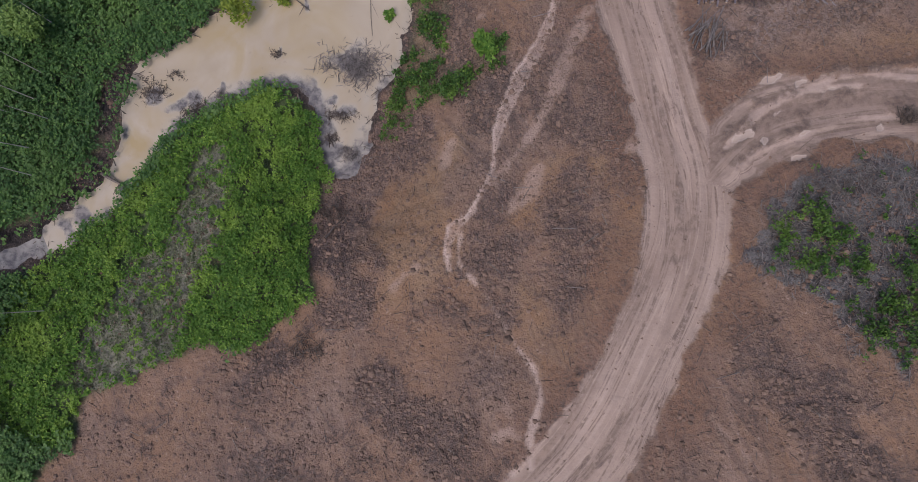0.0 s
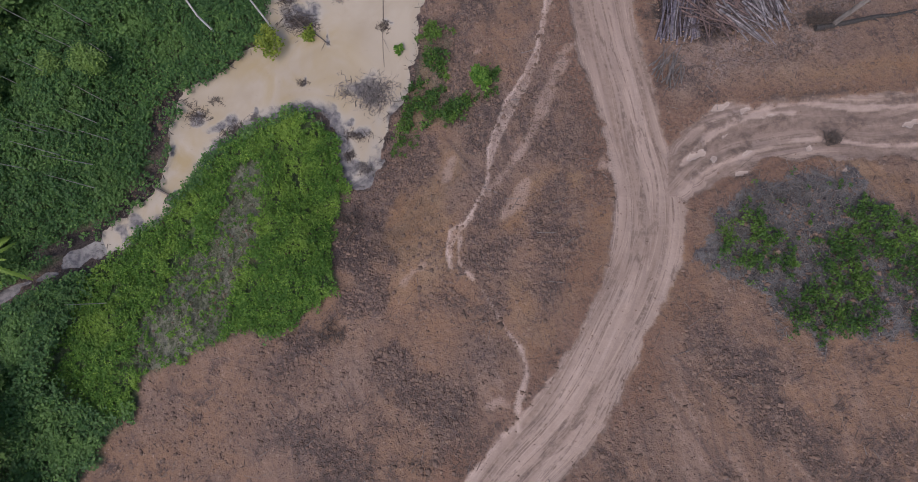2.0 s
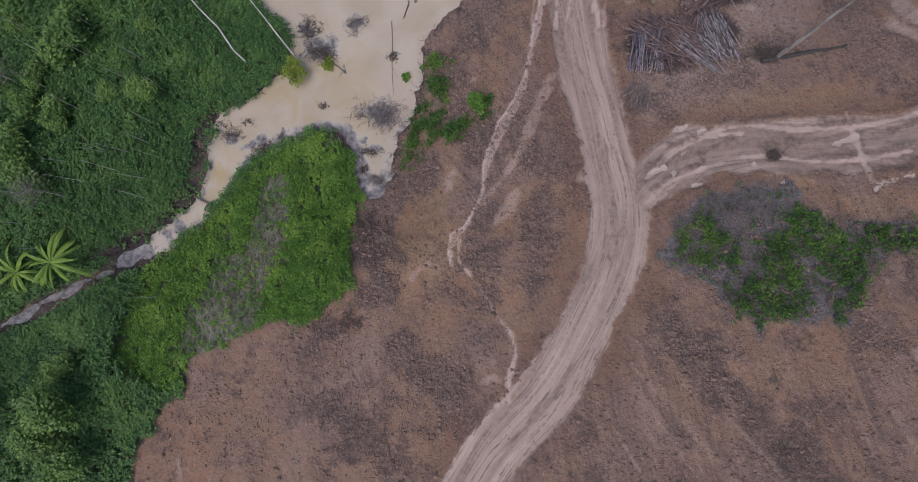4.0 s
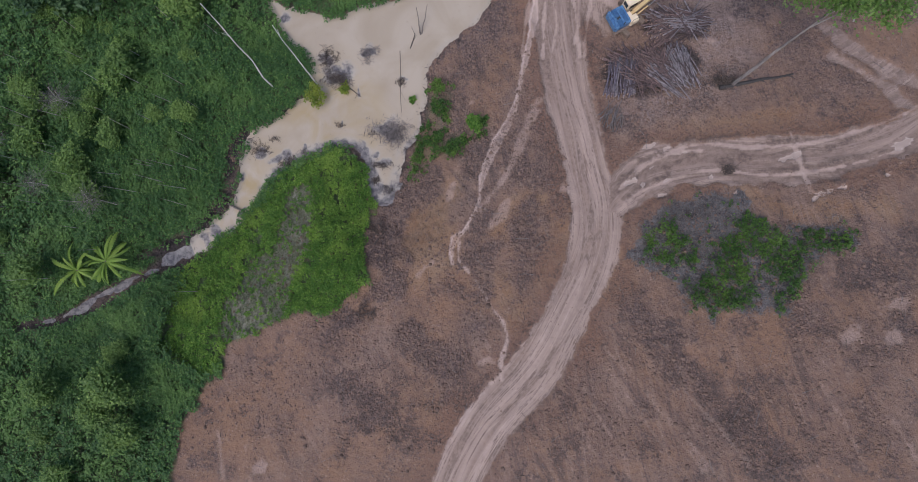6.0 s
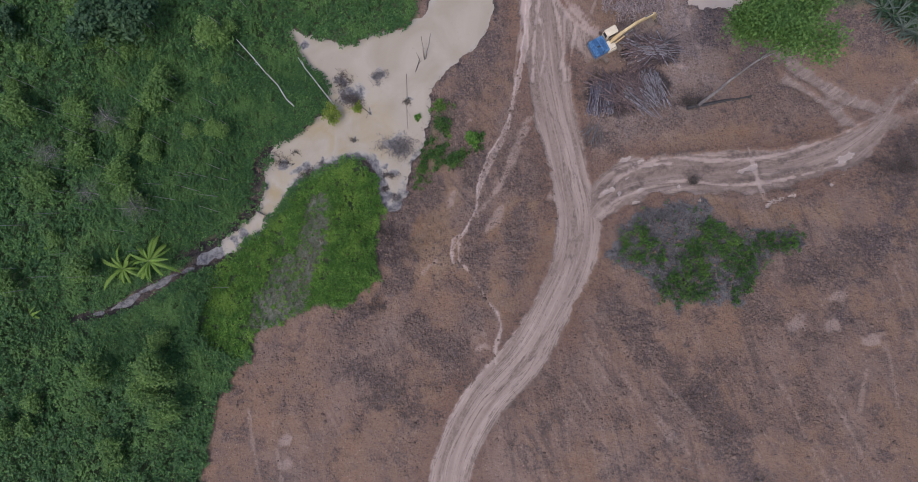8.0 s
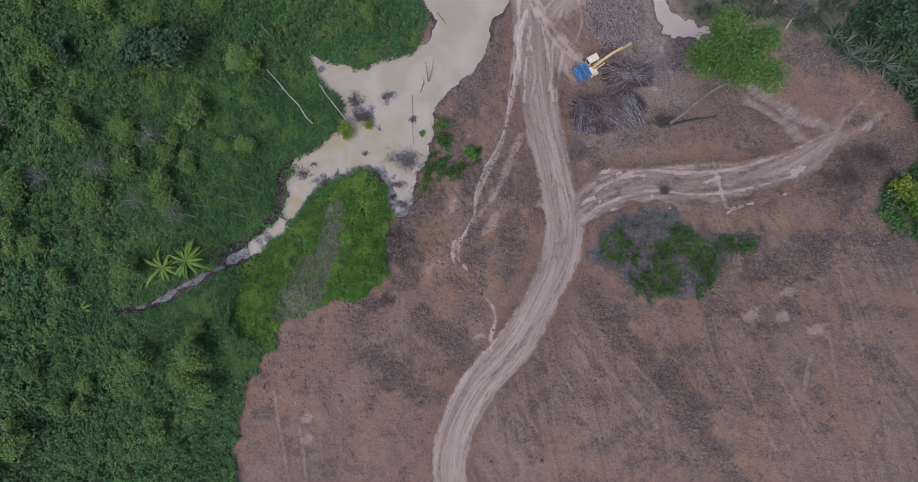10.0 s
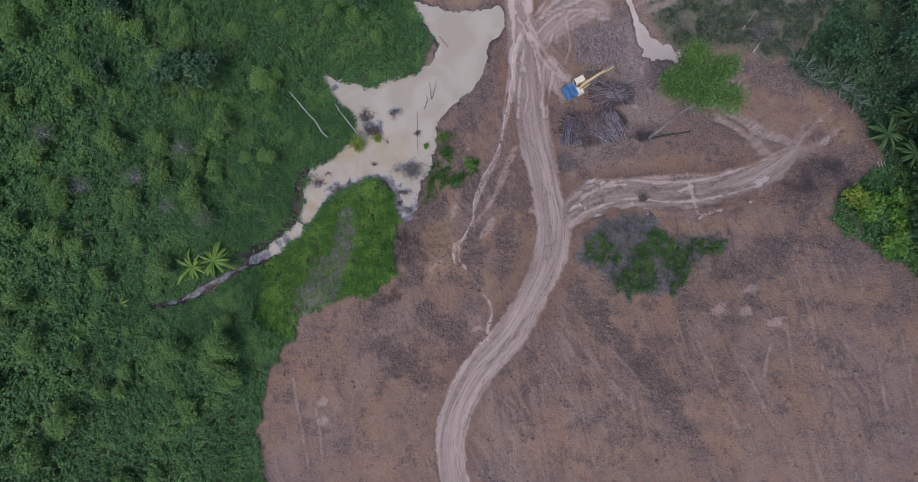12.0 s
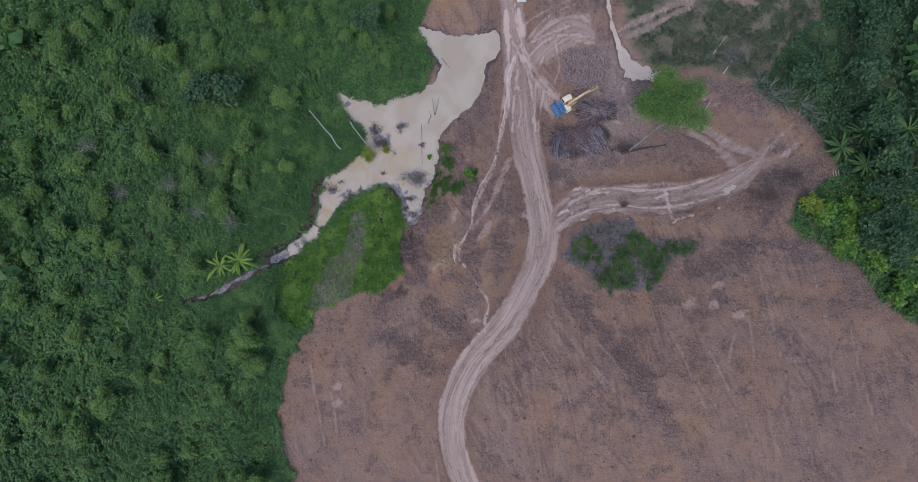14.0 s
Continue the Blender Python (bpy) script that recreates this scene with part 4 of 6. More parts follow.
def leaf_quads(at, size, rng, up=0.55, long=1.6):
    """Corners and faces of one kite-shaped leaf at each place."""
    n = len(at)
    normal = rng.normal(size=(n, 3)) * (1 - up) + np.array([0, 0, up])
    normal /= np.linalg.norm(normal, axis=1)[:, None]
    side = np.cross(normal, rng.normal(size=(n, 3)))
    side /= np.linalg.norm(side, axis=1)[:, None]
    ahead = np.cross(normal, side)
    size = np.broadcast_to(size, n)[:, None]
    l, w = ahead * size * long / 2, side * size / 2
    v = np.stack([at - l, at + w - 0.1 * l, at + l - normal * size * 0.15, at - w - 0.1 * l], 1).reshape(-1, 3)
    return v, np.arange(4 * n).reshape(n, 4)


def stick_prisms(a, b, r):
    """Three-sided tapered sticks from a to b."""
    n = len(a)
    d = b - a
    d /= np.linalg.norm(d, axis=1)[:, None]
    s = np.cross(d, np.array([0.3, 0.2, 1.0]))
    s /= np.linalg.norm(s, axis=1)[:, None]
    t = np.cross(d, s)
    r = np.broadcast_to(r, n)[:, None]
    ring = [s * r * math.cos(k) + t * r * math.sin(k) for k in (0.0, 2.094, 4.189)]
    v = np.stack([a + q for q in ring] + [b + q * 0.55 for q in ring], 1).reshape(-1, 3)
    f = np.array([[0, 1, 4, 3], [1, 2, 5, 4], [2, 0, 3, 5]])
    return v, (f[None] + 6 * np.arange(n)[:, None, None]).reshape(-1, 4)


# ---- the ground ----
def axis(lo, hi, fine_lo, fine_hi, fine, mid):
    v = list(np.arange(lo, fine_lo, mid)) + list(np.arange(fine_lo, fine_hi, fine)) + list(np.arange(fine_hi, hi, mid))
    s, out_lo, out_hi = mid, [v[0]], [v[-1]]
    while out_hi[-1] < 3500:
        s *= 1.22
        out_lo.append(out_lo[-1] - s)
        out_hi.append(out_hi[-1] + s)
    return np.array(out_lo[:0:-1] + v + out_hi[1:])


gx, gy = axis(-88, 92, -33, 45, 0.19, 0.42), axis(-50, 60, -19, 23, 0.19, 0.42)
X, Y = np.meshgrid(gx, gy)
FIELDS = plan(X.ravel(), Y.ravel())
nx, ny = len(gx), len(gy)
corner = (np.arange(ny - 1)[:, None] * nx + np.arange(nx - 1)[None]).ravel()
ground_mesh = quick_mesh("ground", np.stack([X.ravel(), Y.ravel(), FIELDS["h"]], 1), np.stack([corner, corner + 1, corner + nx + 1, corner + nx], 1), SOIL)
for key in ("coarse", "warm", "ridge", "damp", "ash", "slash", "skirt", "wet_dark", "rim", "road", "dark", "green", "bare", "pale", "rill", "puddle"):
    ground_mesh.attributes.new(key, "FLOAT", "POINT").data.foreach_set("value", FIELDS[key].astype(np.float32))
flow = np.stack([FIELDS["across"], FIELDS["along"], np.zeros(nx * ny)], 1).astype(np.float32)
ground_mesh.attributes.new("flow", "FLOAT_VECTOR", "POINT").data.foreach_set("vector", flow.ravel())
ground = tagged(new("ground", ground_mesh), "churned red-brown soil with muddy wheel-rutted dirt roads", "ground", kind="structure")


GRID = FIELDS["h"].reshape(ny, nx)


def level(x, y):
    """The ground's height at one place."""
    i, j = int(np.searchsorted(gx, x)) - 1, int(np.searchsorted(gy, y)) - 1
    u, v = (x - gx[i]) / (gx[i + 1] - gx[i]), (y - gy[j]) / (gy[j + 1] - gy[j])
    a, b = GRID[j, i] * (1 - u) + GRID[j, i + 1] * u, GRID[j + 1, i] * (1 - u) + GRID[j + 1, i + 1] * u
    return float(a * (1 - v) + b * v)


WEED_BEDS = [(-23.6, 13.2, 2.2), (-22.0, 12.2, 1.6), (-20.9, 11.9, 2.0), (-18.4, 13.0, 1.3), (-9.1, 11.2, 1.8), (-8.0, 15.4, 3.2), (-14.4, 22.4, 4.0), (-10.5, 25.1, 2.2), (-15.6, 24.4, 2.6), (-24.6, 17.0, 1.5), (-9.4, 8.4, 1.8),
             (-14.1, 16.3, 0.9), (-26.5, 10.0, 1.2), (-29.5, 3.2, 2.4), (-6.8, 21.6, 0.9), (-12.0, 20.4, 1.0), (-21.5, 29.8, 2.4), (-11.4, 13.9, 1.4), (-28.0, 6.9, 2.6), (-27.2, 3.6, 1.6), (-31.0, 2.2, 1.8), (-25.6, 5.4, 1.2), (-10.2, 12.4, 1.6)]


def weeds(x, y, d):
    """Where drowned weed and silt darken the water and sky reflection is painted, from 0 to 1."""
    x, y = x + 1.6 * fbm(x, y, 2.2, 4, 93), y + 1.6 * fbm(x, y, 2.2, 4, 95)
    low = step(2.2, 0.0, d) * step(-6, -8, x) * step(17, 14, y) * (0.85 - 0.55 * step(-21, -26, x))
    bed = np.maximum.reduce([step(1.1, 0.2, np.hypot((x - a) * 0.9, y - b) / r * 2 - 0.1) for a, b, r in WEED_BEDS])
    return np.maximum.reduce([low, 0.72 * bed, 0.62 * step(0.9, 0.0, d) * (1 - 0.4 * step(-21, -26, x)) * (1 - 0.55 * step(13, 18, y))])


def water_sheet(name, lo, hi, n, z, label, margin=0.5):
    """Still water with a mark for its shallows."""
    wx, wy = np.meshgrid(np.linspace(lo[0], hi[0], n), np.linspace(lo[1], hi[1], n))
    wx, wy = wx.ravel(), wy.ravel()
    d = inside(POND, wx, wy)
    q = (np.arange(n - 1)[:, None] * n + np.arange(n - 1)[None]).ravel()
    faces = np.stack([q, q + 1, q + n + 1, q + n], 1)
    faces = faces[(d[faces] > -2.5).any(1)]
    me = quick_mesh(name, np.stack([wx, wy, np.full(n * n, z)], 1), faces, WATER)
    me.attributes.new("shore", "FLOAT", "POINT").data.foreach_set("value", weeds(wx, wy, d).astype(np.float32))
    silt = step(9, 2, np.hypot(wx + 15, wy - 18) + 3 * fbm(wx, wy, 5.0, 3, 99)) + step(9, 3, np.hypot(wx + 26, wy - 8) + 2 * fbm(wx, wy, 4.0, 3, 98))
    me.attributes.new("silt", "FLOAT", "POINT").data.foreach_set("value", np.minimum(silt, 1).astype(np.float32))
    return tagged(new(name, me), label, "pond", kind="structure")


def water_strip(name, points, sink, label, shore, material, widen=1.15):
    p = smooth(points, 8)
    d = np.gradient(p[:, :2], axis=0)
    d /= np.linalg.norm(d, axis=1)[:, None]
    side = np.stack([d[:, 1], -d[:, 0]], 1) * p[:, 2:3] * widen * 0.9
    zs = height(p[:, 0], p[:, 1])
    z = np.convolve(np.pad(zs, 6, mode="edge"), np.ones(13) / 13, "valid") + sink
    v = np.concatenate([np.column_stack([p[:, :2] - side, z]), np.column_stack([p[:, :2] + side, z])])
    k, n = np.arange(len(p) - 1), len(p)
    me = quick_mesh(name, v, np.stack([k, k + 1, k + n + 1, k + n], 1), material)
    fade = np.linspace(0.3, 0.9, n) * shore
    me.attributes.new("silt", "FLOAT", "POINT").data.foreach_set("value", np.zeros(len(v), np.float32))
    me.attributes.new("shore", "FLOAT", "POINT").data.foreach_set("value", np.tile(fade, 2).astype(np.float32))
    return tagged(new(name, me), label, "water", kind="structure")


water_sheet("water_pond", (-35, -1), (11, 47), 260, 0.0, "still pond of milky brown silt-laden water")
water_strip("water_creek", CREEK, 0.03, "narrow dark creek winding into the scrub", 1.5, CREEK_WATER)
water_strip("water_pool", NORTH_POOL, 0.14, "shallow milky brown rain pool on the soil", 0.1, POOL_WATER)


# ---- soil clods, twigs and low growth, too many to count ----
def scatter(n, lo, hi, rng):
    return rng.uniform(lo[0], hi[0], n), rng.uniform(lo[1], hi[1], n)


def soil_clods(n, lo, hi, size, seed):
    rng = np.random.RandomState(seed)
    x, y = scatter(n, lo, hi, rng)
    f = plan(x, y)
    keep = (f["water"] < -0.2) & (rng.rand(n) < (0.06 + f["coarse"]) * (1 - f["road"] * 0.985) * (1 - f["green"] * 0.9))
    x, y, z = x[keep], y[keep], f["h"][keep]
    m = len(x)
    s = size * (0.35 + rng.rand(m) ** 4 * 1.7)
    ring = [(math.cos(k * math.tau / 5), math.sin(k * math.tau / 5)) for k in range(5)]
    base = np.array([(a, b, -0.1) for a, b in ring] + [(a * 0.62, b * 0.62, 0.5) for a, b in ring] + [(0.05, 0.05, 0.68)])
    v = base[None] * (s[:, None] * rng.uniform(0.7, 1.3, (m, 3)))[:, None] * rng.uniform(0.8, 1.2, (m, 11, 3))
    v += np.stack([x, y, z], 1)[:, None]
    tri = np.array([[k, (k + 1) % 5, 5 + k] for k in range(5)] + [[(k + 1) % 5, 5 + (k + 1) % 5, 5 + k] for k in range(5)] + [[5 + k, 5 + (k + 1) % 5, 10] for k in range(5)])
    faces = (tri[None] + 11 * np.arange(m)[:, None, None]).reshape(-1, 3)
    return tagged(new("soil_clods", quick_mesh("soil_clods", v.reshape(-1, 3), faces, CLOD, True)), "loose red-brown soil clods strewn over the clearing", "soil clods", kind="stuff")


def soil_grit(n, lo, hi, size, seed):
    """Small three-sided lumps between the clods."""
    rng = np.random.RandomState(seed)
    x, y = scatter(n, lo, hi, rng)
    f = plan(x, y)
    keep = (f["water"] < -0.2) & (rng.rand(n) < (0.35 + 0.65 * f["coarse"]) * (1 - f["road"] * 0.93) * (1 - f["green"] * 0.9))
    at = np.stack([x, y, f["h"] - 0.01], 1)[keep]
    m = len(at)
    a = rng.uniform(0, math.tau, m)[:, None] + np.array([0, 2.09, 4.19]) + rng.uniform(-0.5, 0.5, (m, 3))
    s = size * (0.5 + 1.4 * rng.rand(m) ** 3)[:, None]
    base = np.stack([np.cos(a) * s, np.sin(a) * s, 0 * a], 2)
    top = np.stack([rng.normal(0, 0.2, m) * s[:, 0], rng.normal(0, 0.2, m) * s[:, 0], s[:, 0] * rng.uniform(0.7, 1.3, m)], 1)
    v = np.concatenate([base, top[:, None]], 1) + at[:, None]
    tri = np.array([[0, 1, 3], [1, 2, 3], [2, 0, 3]])
    faces = (tri[None] + 4 * np.arange(m)[:, None, None]).reshape(-1, 3)
    return tagged(new("soil_grit", quick_mesh("soil_grit", v.reshape(-1, 3), faces, CLOD, True)), "fine crumbs of red-brown soil between the clods", "soil crumbs", kind="stuff")


def twigs(n, lo, hi, seed, material, wanted, label, length=(0.3, 1.4), thick=0.022):
    rng = np.random.RandomState(seed)
    x, y = scatter(n, lo, hi, rng)
    f = plan(x, y)
    keep = rng.rand(n) < wanted(f)
    x, y, z = x[keep], y[keep], f["h"][keep]
    m = len(x)
    l, a = rng.uniform(*length, m), rng.uniform(0, math.tau, m)
    half = np.stack([np.cos(a), np.sin(a), rng.normal(0, 0.12, m)], 1) * l[:, None] / 2
    mid = np.stack([x, y, np.maximum(z, -0.02) + 0.05 + rng.rand(m) * 0.1], 1)
    v, faces = stick_prisms(mid - half, mid + half, thick * rng.uniform(0.6, 2.0, m))
    return tagged(new("dead_twigs", quick_mesh("dead_twigs", v, faces, material)), label, "twigs", kind="stuff")


def growth(name, n, lo, hi, seed, material, wanted, top, leaf, label, per=14, spread=0.45, up=0.5):
    """Leafy cover: clumps of leaves whose tops follow top(fields)."""
    rng = np.random.RandomState(seed)
    x, y = scatter(n, lo, hi, rng)
    f = plan(x, y)
    keep = rng.rand(n) < wanted(f, x, y)
    x, y = x[keep], y[keep]
    f = {k: v[keep] for k, v in f.items()}
    m = len(x)
    z = np.maximum(f["h"], 0) + top(f, x, y) * rng.uniform(0.55, 1.0, m)
    r = spread * rng.uniform(0.6, 1.4, m)
    d = rng.normal(size=(m, per, 3))
    d /= np.linalg.norm(d, axis=2)[:, :, None]
    d[:, :, 2] = np.abs(d[:, :, 2]) * 0.8 - 0.1
    at = np.stack([x, y, z], 1)[:, None] + d * (r[:, None] * rng.uniform(0.5, 1.0, (m, per)))[:, :, None]
    v, faces = leaf_quads(at.reshape(-1, 3), leaf * rng.uniform(0.6, 1.3, m * per), rng, up)
    return tagged(new(name, quick_mesh(name, v, faces, material, True)), label, "undergrowth", kind="stuff")


def cover(f, x, y):
    """Share of the ground under growth in the western scrub and the eastern wood."""
    dry = step(-0.45, 0.15, -np.maximum.reduce([f["pond"], f["pool"], f["creek"] + 0.5])) * (1 - 0.9 * step(0.15, 0.75, f["bank"]))
    w = step(-0.2, 0.7, f["west"]) * (1 - 0.88 * f["bare"])
    e = step(-0.2, 0.8, f["east"]) * (0.35 + 0.65 * step(-0.25, 0.0, fbm(x, y, 3.5, 3, 67)))
    return np.maximum(w, e) * dry


def low_zone(x, y):
    """The tongue of low bright plants between pond, creek and soil."""
    return step(0.5, 2.5, inside([(-33, 0.3), (-26, 5.3), (-21.5, 10.6), (-14.5, 14.6), (-9, 11), (-8, -6), (-20, -8), (-28, -14), (-34, -10)], x, y) + 1.0)


def scrub_top(f, x, y):
    e = np.maximum(f["west"], f["east"])
    deep = step(0.5, 9, np.minimum(e, -f["water"]))
    return 0.5 + deep * (1.3 + 1.1 * np.clip(value_noise(x * 0.22, y * 0.22, 71), 0, 1) * step(8, 45, np.hypot(x + 8, y)))


soil_clods(64000, (-30, -20), (46, 26), 0.10, 1)
soil_clods(20000, (-34, -48), (80, 55), 0.15, 2)
twigs(20000, (-33, -22), (48, 26), 3, TWIG, lambda f: (0.12 + 0.8 * f["dark"]) * (1 - f["road"]) * (1 - 0.85 * f["green"]) * (f["pond"] < 0.4), "dark dead twigs littering the cleared soil", (0.15, 0.9), 0.018)
twigs(9000, (-33, -48), (82, 58), 4, TWIG_GREY, lambda f: (0.06 + 0.5 * f["dark"]) * (1 - f["road"]) * (1 - 0.6 * f["green"]) * (f["water"] < 0.2), "grey weathered twigs littering the cleared soil", (0.25, 1.5), 0.02)
growth("low_growth", 24000, (-36, -16), (-7, 15), 5, LEAF_LOW, lambda f, x, y: cover(f, x, y) * low_zone(x, y) * step(0.04, 0.34, value_noise(x * 1.3, y * 1.3, 72)), lambda f, x, y: 0.2 + 0.6 * value_noise(x * 0.7, y * 0.7, 73), 0.125, "low bright green leafy plants carpeting the bank", 13, 0.26, 0.65)
growth("scrub", 46000, (-60, -50), (-3, 60), 6, LEAF_SCRUB, lambda f, x, y: cover(f, x, y) * (1 - low_zone(x, y)), scrub_top, 0.20, "dense green scrub of the uncleared land", 10, 0.50, 0.78)
growth("scrub", 17000, (-47, -16), (-14, 27), 17, LEAF_SCRUB, lambda f, x, y: cover(f, x, y) * (1 - low_zone(x, y)), lambda f, x, y: scrub_top(f, x, y) + 0.2, 0.125, "dense green scrub of the uncleared land", 9, 0.4, 0.75)
growth("scrub", 24000, (-100, -60), (-60, 75), 7, LEAF_SCRUB, cover, scrub_top, 0.28, "dense green scrub of the uncleared land", 10, 0.65, 0.78)
growth("scrub", 13000, (52, 14), (100, 75), 13, LEAF_DARK, cover, scrub_top, 0.30, "very dark green thicket at the clearing's edge", 10, 0.6, 0.7)
growth("scrub", 16000, (52, -60), (100, 14), 8, LEAF_SCRUB, cover, scrub_top, 0.28, "dense dark green scrub at the clearing's edge", 10, 0.6, 0.7)
growth("weeds", 15000, (28, 26), (70, 62), 9, LEAF_WEED, lambda f, x, y: step(0, 2, f["sparse"]) * (1 - step(0.05, 0.3, f["road"])) * step(0.1, 0.5, value_noise(x * 0.5, y * 0.5, 75)) * step(0, 0.5, -f["water"]), lambda f, x, y: 0.3 + 0 * x, 0.17, "sparse weeds growing over disturbed soil", 7, 0.35)
SHRUBS = [(22.1, 1.2, 1.9), (24.2, -0.6, 1.4), (30.0, 2.1, 2.2), (32.6, 2.5, 2.0), (34.9, 1.1, 2.2), (34.3, -0.9, 2.3), (33.7, -2.9, 2.1), (27.7, -0.2, 2.0), (26.9, -2.2, 2.0), (25.3, -4.9, 2.0), (27.3, -3.7, 2.0), (30.0, -2.0, 1.9), (32.2, -4.8, 1.2), (39.5, 1.7, 1.5), (41.7, 2.9, 1.2), (36.8, 1.4, 1.6), (31.4, 0.2, 1.6)]


def shrub_cover(f, x, y):
    """Where the shrubs of the slash patch stand."""
    u, v = x + 1.6 * fbm(x, y, 2.4, 4, 76), y + 1.6 * fbm(x, y, 2.4, 4, 74)
    near = np.maximum.reduce([1 - np.hypot(u - a, v - b) / r for a, b, r in SHRUBS])
    tuft = step(-0.18, 0.25, fbm(x, y, 0.9, 3, 77) + 0.4 * near)
    return step(-0.6, 0.8, f["shrub"]) * (0.03 + 0.75 * step(-0.3, 0.4, near) * tuft) * (1 - f["road"])


growth("shrub_patch", 12000, (17, -8), (44, 8), 10, LEAF_SHRUB, shrub_cover, lambda f, x, y: 0.15 + 0.7 * value_noise(x * 0.7, y * 0.7, 79), 0.125, "patch of green shrubs left among grey slash", 11, 0.24)
twigs(9000, (17, -8), (43, 8), 15, TWIG_GREY, lambda f: 0.85 * f["slash"], "grey slash strewn under the shrub patch", (0.2, 1.1), 0.016)
soil_grit(85000, (-14, -19), (40, 22), 0.062, 16)
growth("weeds", 13000, (-28, -12), (-14, 10), 14, LEAF_GREY, lambda f, x, y: 0.55 * f["bare"] * step(0, 0.5, f["west"]), lambda f, x, y: 0.12 + 0 * x, 0.09, "dull sparse weeds on the trodden bank", 6, 0.22)
growth("bank_bush", 9000, (-8, 8), (6, 24), 11, LEAF_SHRUB, lambda f, x, y: 0.75 * step(-0.5, 0.9, f["bush"]) * step(-0.25, 0.3, fbm(x, y, 1.1, 3, 81)) * step(-0.3, 0.4, -f["water"]), lambda f, x, y: 0.2 + 0.7 * value_noise(x * 0.7, y * 0.7, 83), 0.15, "green bushes along the pond's eastern bank", 11, 0.28)
growth("far_woods", 11000, (-330, -280), (330, 330), 12, LEAF_SCRUB, lambda f, x, y: cover(f, x, y) * (np.maximum(abs(x), abs(y)) > 78), lambda f, x, y: 3 + 3 * value_noise(x * 0.1, y * 0.1, 85), 1.7, "far continuous woods round the clearing", 7, 2.8)


# ---- trees and palms ----
def trunk_mesh(tall, r, limbs, seed, reach=1.6, start=0.55, sides=7, lean=0.05):
    """A tapered, slightly crooked trunk with limbs, as one bmesh."""
    rng = random.Random(seed)
    bm = bmesh.new()
    at, k = Vector((0, 0, -0.3)), 6
    spine = [at]
    for i in range(k):
        at = at + Vector((rng.uniform(-lean, lean) * tall / k, rng.uniform(-lean, lean) * tall / k, tall / k + (0.3 if i == 0 else 0)))
        spine.append(at)
    for i in range(k):
        add_rod(bm, spine[i], spine[i + 1], r * (1 - 0.8 * i / k), r * (1 - 0.8 * (i + 1) / k), sides)
    for i in range(limbs):
        h = rng.uniform(start, 0.97)
        p = spine[min(int(h * k), k - 1)].lerp(spine[min(int(h * k) + 1, k)], h * k % 1)
        a = rng.uniform(0, math.tau)
        d = Vector((math.cos(a), math.sin(a), rng.uniform(0.3, 0.9))) * reach * rng.uniform(0.6, 1.1)
        add_rod(bm, p, p + d, r * 0.35, r * 0.1, 5)
    return bm


def crown_arrays(radius, tall, clumps, per, leaf, seed, base, loose=(0.25, 0.78, 0.36)):
    """Leaves in clumps through an uneven ellipsoid whose middle is at height base."""
    rng = np.random.RandomState(seed)
    lobes = rng.normal(size=(15, 3))
    lobes /= np.linalg.norm(lobes, axis=1)[:, None]
    lobes[:, 2] = np.abs(lobes[:, 2]) * 0.9 - 0.2
    lobes *= rng.uniform(*loose[:2], 15)[:, None]
    d = rng.normal(size=(clumps, 3))
    d /= np.linalg.norm(d, axis=1)[:, None]
    d[:, 2] = np.where(d[:, 2] < -0.4, -d[:, 2], d[:, 2])
    mid = (lobes[rng.randint(0, 15, clumps)] + d * (loose[2] * rng.uniform(0.4, 1.0, clumps) ** 0.5)[:, None]) * np.array([radius, radius, tall]) + np.array([0, 0, base])
    s = rng.normal(size=(clumps, per, 3)) * radius * 0.11
    return leaf_quads((mid[:, None] + s).reshape(-1, 3), leaf * rng.uniform(0.6, 1.3, clumps * per), rng, 0.68)


def tree(name, at, tall, r, radius, crown_tall, clumps, per, leaf, material, label, seed, group="", bark=None, limbs=7, loose=(0.25, 0.78, 0.36)):
    ob = thing(name, pose(*at), label, "tree", group)
    part("trunk", trunk_mesh(tall, r, limbs, seed, radius * 0.5, 0.72), bark or BARK, ob, "grey-brown tapering trunk")
    v, f = crown_arrays(radius, crown_tall, clumps, per, leaf, seed, tall - 0.25 * crown_tall, loose)
    crown = new("crown", quick_mesh("crown", v, f, material, True))
    crown.parent = ob
    tagged(crown, "loose uneven crown of small leaves")
    return ob


def on(x, y, dz=0.0):
    return (x, y, level(x, y) + dz)


PALE_TRUNK = plain_material("pale_smooth_bark", (0.34, 0.30, 0.275), (0.13, 0.11, 0.10), 0.6, 0.85, stretch=(1, 1, 0.4))
lone = tree("tree", on(30.9, 20.6), 15.6, 0.24, 5.3, 4.9, 720, 24, 0.18, LEAF_LONE, "tall lone tree with bare trunk and bright green crown", 21, limbs=4, bark=PALE_TRUNK, loose=(0.2, 0.98, 0.27))
lone.children[1].data.transform(Matrix.Translation((0.2, -1.5, -0.9)))
for ob in lone.children:  # the tree leans to the north-east
    ob.data.transform(Matrix(((1, 0, 0.1, 0), (0, 1, 0.13, 0), (0, 0, 1, 0), (0, 0, 0, 1))))

